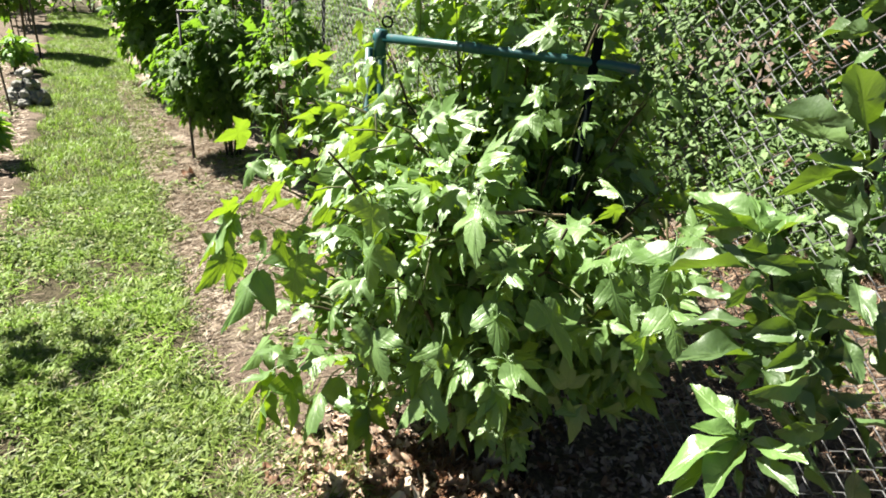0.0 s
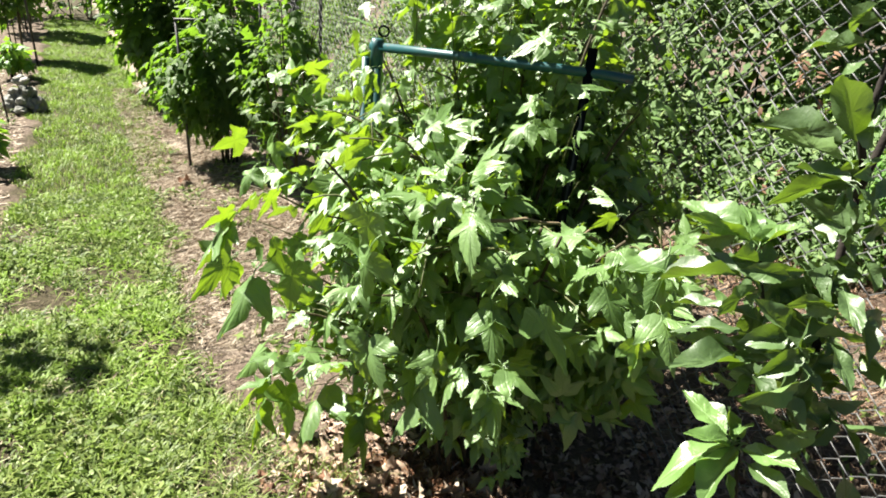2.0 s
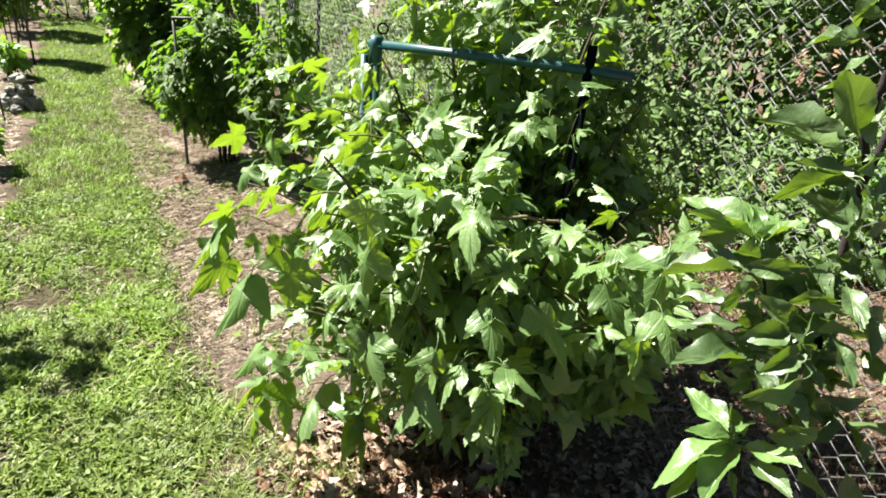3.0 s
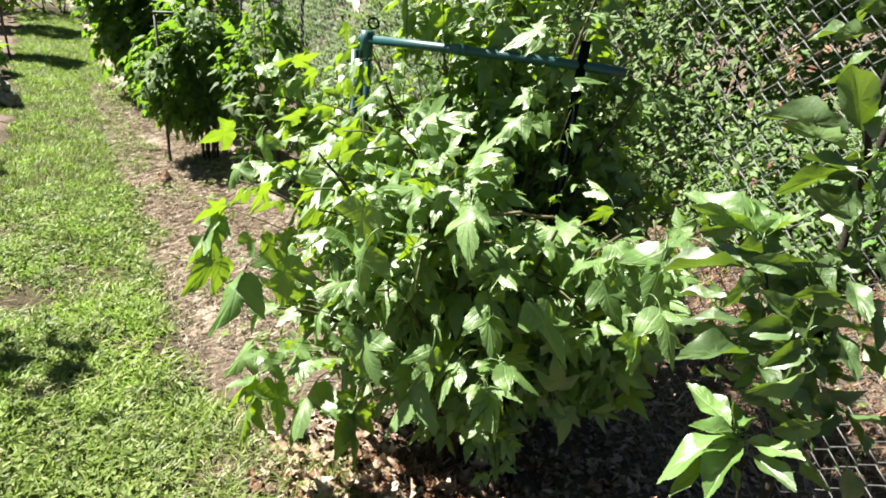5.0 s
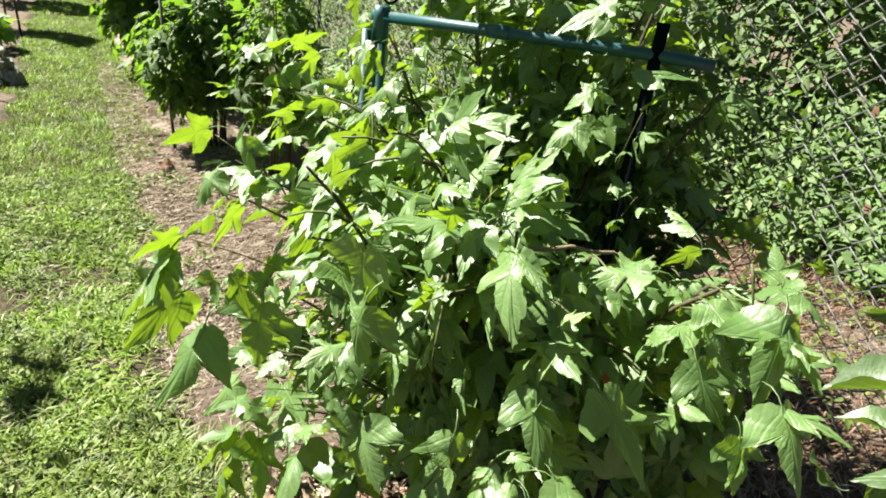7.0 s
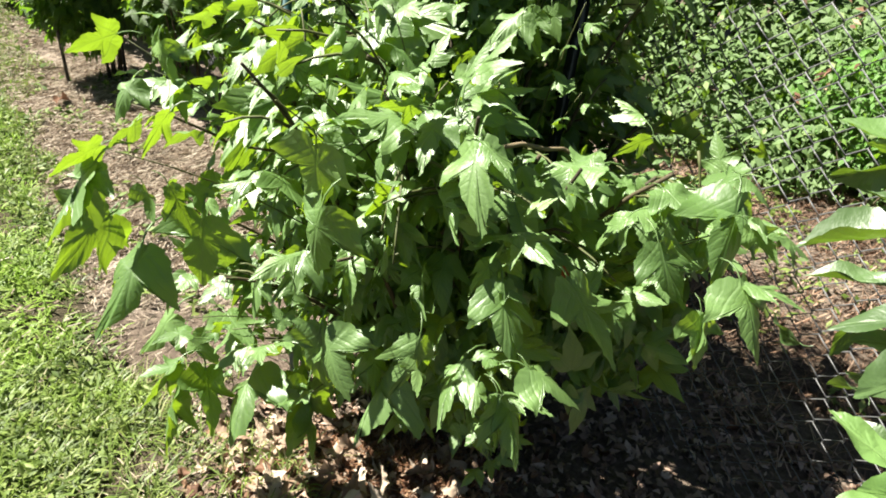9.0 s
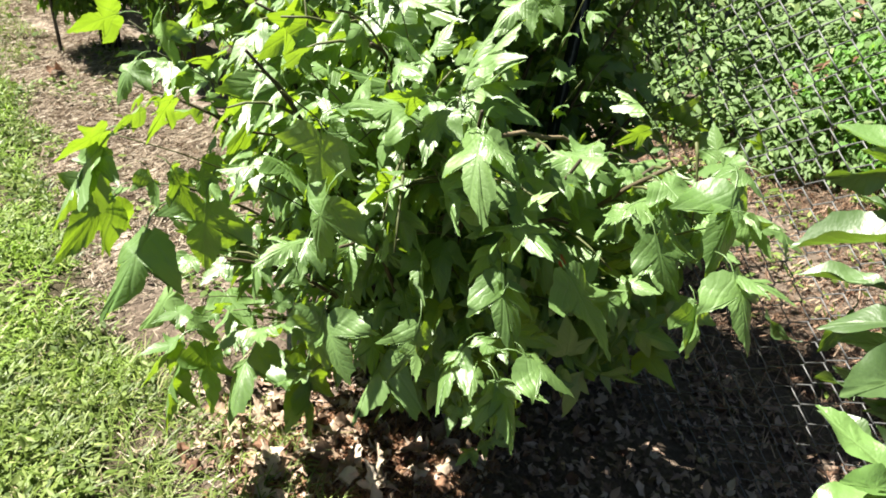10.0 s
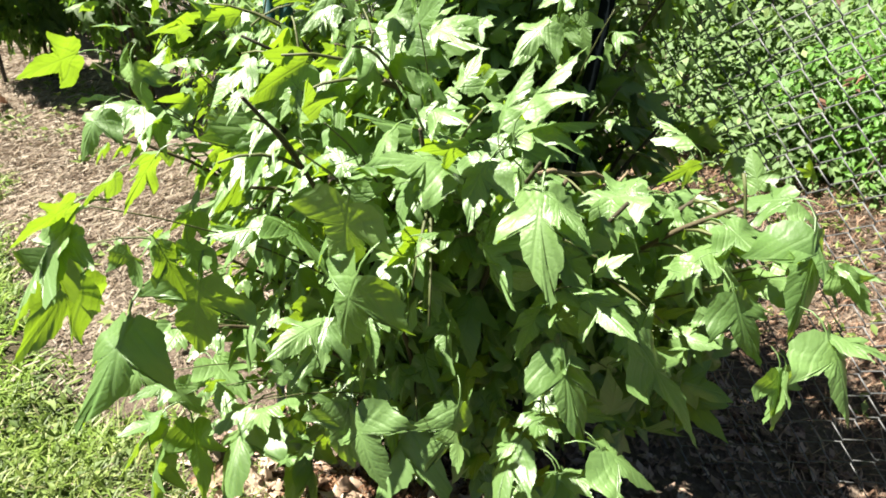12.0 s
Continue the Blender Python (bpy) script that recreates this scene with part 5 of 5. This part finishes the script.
# ---- stones ----
heap = thing("stone_heap", "heap of pale rough stones lying at the lawn's edge", "stones", at=(-0.43, 6.65, 0))
stone_rs = np.random.RandomState(45)


def rough_stone(radius):
    """A broken, lumpy stone."""
    bm = bmesh.new()
    bmesh.ops.create_icosphere(bm, subdivisions=3, radius=1.0)
    shift = Vector(stone_rs.uniform(-9, 9, 3))
    squash = stone_rs.uniform(0.6, 1.1, 3)
    for vtx in bm.verts:
        q = vtx.co.copy()
        k = 1 + 0.55 * noise.noise(q * 1.3 + shift) + 0.25 * noise.noise(q * 3.7 + shift)
        vtx.co = Vector(q[i] * squash[i] * k * radius for i in range(3))
    me = bpy.data.meshes.new("stone")
    bm.to_mesh(me)
    bm.free()
    me.materials.append(stone_mat)
    return me


for x, y, z, r in ((0, 0, 0.06, 0.10), (0.09, -0.03, 0.04, 0.07), (-0.09, 0.02, 0.05, 0.08), (0.02, 0.10, 0.06, 0.09), (0.02, 0.03, 0.16, 0.075), (-0.06, 0.06, 0.14, 0.06), (0.06, 0.07, 0.14, 0.06), (0.0, 0.06, 0.24, 0.055), (0.1, 0.1, 0.04, 0.06), (-0.03, -0.10, 0.03, 0.05)):
    part("stone", rough_stone(r), heap).location = (x, y, z)

# ---- lawn ----
rs = np.random.RandomState(51)


def blades(n, lo, hi, length, width, bend=0.5, cut=None, tuft=1, spread=0.0):
    """Bent blades of grass: four triangles each."""
    p = rs.uniform(lo, hi, (n, 2))
    if cut is not None:
        p = p[cut(p)]
    p = np.repeat(p, tuft, 0)
    p = p + rs.normal(0, 1, p.shape) * spread
    n = len(p)
    z = ground_height(p[:, 0], p[:, 1])
    a = rs.uniform(0, 2 * np.pi, n)
    h = np.stack([np.cos(a), np.sin(a)], 1)
    s = np.stack([-h[:, 1], h[:, 0]], 1)
    ln = length * rs.uniform(0.4, 1.3, n)
    bd = bend * rs.uniform(0.3, 1.6, n)
    w = width * rs.uniform(0.6, 1.3, n)
    v = np.zeros((n, 5, 3))
    for k, (t, ww) in enumerate(((0, 1), (0, -1), (0.55, 0.8), (0.55, -0.8), (1, 0))):
        v[:, k, :2] = p + h * (ln * bd * t ** 1.5)[:, None] + s * (ww * w / 2)[:, None]
        v[:, k, 2] = z - 0.004 + ln * t * np.clip(1.05 - 0.5 * bd * t, 0.1, 1)
    f = np.array([[0, 1, 3], [0, 3, 2], [2, 3, 4]])
    return v.reshape(-1, 3), (f[None] + (np.arange(n) * 5)[:, None, None]).reshape(-1, 3)


def patchy(p, keep=0.5):
    q = np.sin(3.1 * p[:, 0] + 1.7 * p[:, 1]) + np.sin(7.3 * p[:, 1] - 5.1 * p[:, 0]) + 0.7 * np.sin(17 * p[:, 0] + 11 * p[:, 1])
    return q + rs.normal(0, 0.9, len(p)) > -1.1 + keep


def on_path(p):
    e = 0.05 * np.sin(4 * p[:, 1]) + 0.04 * np.sin(11 * p[:, 1])
    far = np.clip((p[:, 1] - 3.5) * 0.4, 0, 1)
    return (p[:, 0] < 0.28 + 0.22 * far + e) & (p[:, 0] > -0.46 + 0.10 * far - e)


lawn = thing("lawn", "patchy green grass path with clover and weeds", "grass", kind="stuff")
v, f = join_arrays([blades(13000, (-0.55, 1.0), (0.4, 4.2), 0.030, 0.0050, 1.4, lambda p: on_path(p) & patchy(p, 0.9)),
                    blades(9000, (-0.55, 2.4), (0.4, 4.2), 0.032, 0.0048, 1.4, lambda p: on_path(p) & patchy(p, 0.2)),
                    blades(1500, (-0.55, 1.0), (0.34, 4.4), 0.056, 0.0068, 1.3, lambda p: on_path(p) & patchy(p, 0.7), 18, 0.020),
                    blades(105000, (-0.55, 4.0), (0.60, 14.0), 0.045, 0.005, 0.8, lambda p: on_path(p) & patchy(p, -0.6)),
                    blades(760, (-0.50, 1.9), (0.27, 2.95), 0.050, 0.0060, 1.3, lambda p: patchy(p, 0.5), 16, 0.018),
                    blades(320, (0.20, 1.2), (0.54, 2.1), 0.075, 0.0042, 1.2, lambda p: patchy(p, 0.3), 12, 0.016),
                    blades(130, (-0.22, 1.85), (0.20, 2.35), 0.050, 0.0060, 1.3, None, 16, 0.020),
                    blades(60, (-0.08, 2.2), (0.20, 2.75), 0.048, 0.0060, 1.3, None, 14, 0.020),
                    blades(260, (-0.46, 2.3), (0.24, 3.5), 0.048, 0.0060, 1.3, lambda p: patchy(p, -0.3), 14, 0.020),
                    blades(9000, (-5.0, 5.0), (-1.4, 14.0), 0.08, 0.012, 0.8),
                    blades(24000, (-5.0, -3.0), (-1.4, 5.0), 0.07, 0.010, 0.8),
                    blades(16000, (-0.5, -3.0), (0.3, 1.05), 0.045, 0.005, 1.0, on_path)])
part("grass", mesh_from("grass", v, f, grass_mat), lawn, kind="stuff")


def weeds(n, lo, hi, size, cut):
    p = rs.uniform(lo, hi, (n, 2))
    p = p[cut(p)]
    p = np.repeat(p, 5, 0) + rs.normal(0, 0.015, (len(p) * 5, 2))
    n = len(p)
    at = np.column_stack([p, ground_height(p[:, 0], p[:, 1]) + rs.uniform(0.004, 0.03, n)])
    d = unit(rs.normal(0, 1, (n, 3)) * [1, 1, 0.25] + [0, 0, 0.15])
    nrm = unit(np.array([0, 0, 1.0]) + rs.normal(0, 0.6, (n, 3)))
    return batch("weeds", small_shapes, at, basis(d, nrm), size * rs.uniform(0.5, 1.3, n), weed_mat, rs)


part("weeds", weeds(5200, (-0.55, 1.0), (0.38, 4.4), 0.028, lambda p: on_path(p) & patchy(p, 0.8)), lawn, kind="stuff")

# ---- straw and bark on the beds ----


def strands(n, lo, hi, length, width, cut=None):
    p = rs.uniform(lo, hi, (n, 2))
    if cut is not None:
        p = p[cut(p)]
    n = len(p)
    z = ground_height(p[:, 0], p[:, 1]) + rs.uniform(0.002, 0.02, n)
    a = rs.uniform(0, np.pi, n)
    h = np.stack([np.cos(a), np.sin(a)], 1)
    s = np.stack([-h[:, 1], h[:, 0]], 1)
    ln, w = length * rs.uniform(0.3, 1.3, n), width * rs.uniform(0.5, 1.4, n)
    tip = rs.normal(0, 0.12, n) * ln
    v = np.zeros((n, 4, 3))
    for k, (t, ww) in enumerate(((-0.5, 1), (0.5, 1), (0.5, -1), (-0.5, -1))):
        v[:, k, :2] = p + h * (t * ln)[:, None] + s * (ww * w / 2)[:, None]
        v[:, k, 2] = z + t * tip + (0.002 if ww > 0 else 0)
    return v.reshape(-1, 3), np.arange(n * 4).reshape(-1, 4)


mulch = thing("straw_mulch", "pale dry straw and bark scattered over the beds", "mulch", kind="stuff")
v, f = join_arrays([strands(9000, (-1.3, 3.0), (-0.42, 9.5), 0.05, 0.006, lambda p: patchy(p, 0.4)), strands(62000, (0.26, 2.45), (1.0, 7.5), 0.050, 0.0028, lambda p: patchy(p, -0.3)),
                    strands(3200, (0.20, 1.3), (0.9, 2.7), 0.036, 0.0024, lambda p: patchy(p, -0.2)),
                    strands(3000, (-0.5, 1.0), (0.35, 4.0), 0.035, 0.0026, lambda p: rs.rand(len(p)) < 0.9)])
part("straw", mesh_from("straw", v, f, straw_mat), mulch, kind="stuff")

part("straw", mesh_from("straw", *strands(24000, (1.6, 0.5), (3.7, 2.8), 0.085, 0.0038, lambda p: patchy(p, -0.2) & (rs.rand(len(p)) < 0.3 + 0.7 * (p[:, 0] > 1.9))), needle_mat), mulch, "red-brown fallen needles", "stuff")
rust = strands(9000, (0.42, 1.30), (1.0, 1.75), 0.030, 0.0034, lambda p: np.hypot((p[:, 0] - 0.66) / 0.26, (p[:, 1] - 1.50) / 0.17) + rs.normal(0, 0.25, len(p)) < 1)
part("straw", mesh_from("straw", *rust, rust_mat), mulch, "red-brown shredded bark", "stuff")

# ---- leaf litter ----
litter = thing("leaf_litter", "curled brown dead leaves on the soil under the bush", "leaves")
litter_meshes = [mesh_from("dead_leaf", *s[:2], litter_mat, s[2]) for s in
                 [outline_leaf(BLOB if k % 2 else OVAL, 0.03, 0.35, -1.2 + 0.6 * k, 0.6 - 0.5 * (k % 3), 0.22, 0.2, 90 + k, 3) for k in range(5)]]
rs = np.random.RandomState(61)
pale_meshes = [mesh_from("dead_leaf", *s[:2], pale_mat, s[2]) for s in
               [outline_leaf(BLOB if k % 2 else CURRANT, 0.03, 0.35, -0.8 + 0.5 * k, 0.5 - 0.5 * (k % 3), 0.25, 0.2, 190 + k, 3) for k in range(4)]]
for k in range(300):
    p = (np.array([0.74, 1.40]) + rs.normal(0, 1, 2) * [0.28, 0.18]) if k % 2 else (np.array([0.52, 1.60]) + rs.normal(0, 1, 2) * [0.11, 0.13])
    if p[0] < 0.27:
        continue
    d = unit(rs.normal(0, 1, 3) * [1, 1, 0.3])
    nrm = unit(np.array([0, 0, 1]) + rs.normal(0, 0.45, 3))
    pale = k % 3 == 0 and p[0] < 0.8
    place_leaf("dead_leaf", (pale_meshes if pale else litter_meshes)[rs.randint(4)], litter, np.array([*p, ground_height(*p) + rs.uniform(0.008, 0.025)]), basis(d[None], nrm[None])[0], rs.uniform(0.026, 0.050) if pale else rs.uniform(0.022, 0.05))
for k in range(64):
    p = np.array([0.54, 1.62]) + rs.normal(0, 1, 2) * [0.075, 0.11] if k < 44 else np.array([0.74, 1.45]) + rs.normal(0, 1, 2) * [0.08, 0.08]
    d = unit(rs.normal(0, 1, 3) * [1, 1, 0.3])
    nrm = unit(np.array([-0.15, 0.2, 1]) + rs.normal(0, 0.5, 3))
    place_leaf("dead_leaf", pale_meshes[rs.randint(4)], litter, np.array([*p, ground_height(*p) + rs.uniform(0.012, 0.03)]), basis(d[None], nrm[None])[0], rs.uniform(0.048, 0.078))
p = np.array([0.46, 4.35])
place_leaf("dead_leaf", litter_meshes[0], litter, np.array([*p, 0.03]), basis(np.array([[0.3, 0.9, 0.3]]), np.array([[-0.3, -0.3, 0.9]]))[0], 0.11, "bleached white dead leaf")
n_ = 4600
p_ = np.column_stack([rs.uniform(0.35, 1.78, n_), rs.uniform(0.55, 1.95, n_)])
d_ = unit(rs.normal(0, 1, (n_, 3)) * [1, 1, 0.3])
litter_shapes = [outline_leaf(CURRANT if k % 2 else LANCE, 0.02, 0.27, -1.0 + 0.6 * k, 0.5 - 0.4 * (k % 3), 0.2, 0.0, 95 + k, 1, ()) for k in range(4)]
me = batch("small_litter", litter_shapes, np.column_stack([p_, ground_height(p_[:, 0], p_[:, 1]) + rs.uniform(0.004, 0.015, n_)]), basis(d_, unit(rs.normal(0, 0.4, (n_, 3)) + [0, 0, 1])), rs.uniform(0.018, 0.052, n_) * rs.uniform(0.5, 1.0, n_), dull_mat, rs)
part("small_litter", me, litter, kind="stuff")

# ---- low weeds on the beds ----
bed_weeds = thing("bed_weeds", "low yellow-green weeds scattered over the mulched bed", "weeds", kind="stuff")
rs = np.random.RandomState(71)
clumps = np.vstack([np.column_stack([rs.uniform(0.34, 0.95, 60), rs.uniform(3.6, 7.6, 60)]), np.column_stack([rs.uniform(0.34, 0.7, 8), rs.uniform(2.3, 3.4, 8)]),
                    np.column_stack([rs.uniform(1.95, 3.5, 110), rs.uniform(0.4, 2.6, 110)]), np.column_stack([rs.uniform(-1.0, -0.45, 60), rs.uniform(3.0, 9.0, 60)])])
p_ = np.repeat(clumps, 14, 0) + rs.normal(0, 0.035, (len(clumps) * 14, 2))
n_ = len(p_)
at_ = np.column_stack([p_, ground_height(p_[:, 0], p_[:, 1]) + rs.uniform(0.005, 0.05, n_)])
d_ = unit(rs.normal(0, 1, (n_, 3)) * [1, 1, 0.3] + [0, 0, 0.5])
part("weeds", batch("weeds", small_shapes, at_, basis(d_, unit(rs.normal(0, 0.5, (n_, 3)) + [0, 0, 1])), rs.uniform(0.022, 0.055, n_), weed_mat, rs), bed_weeds, kind="stuff")
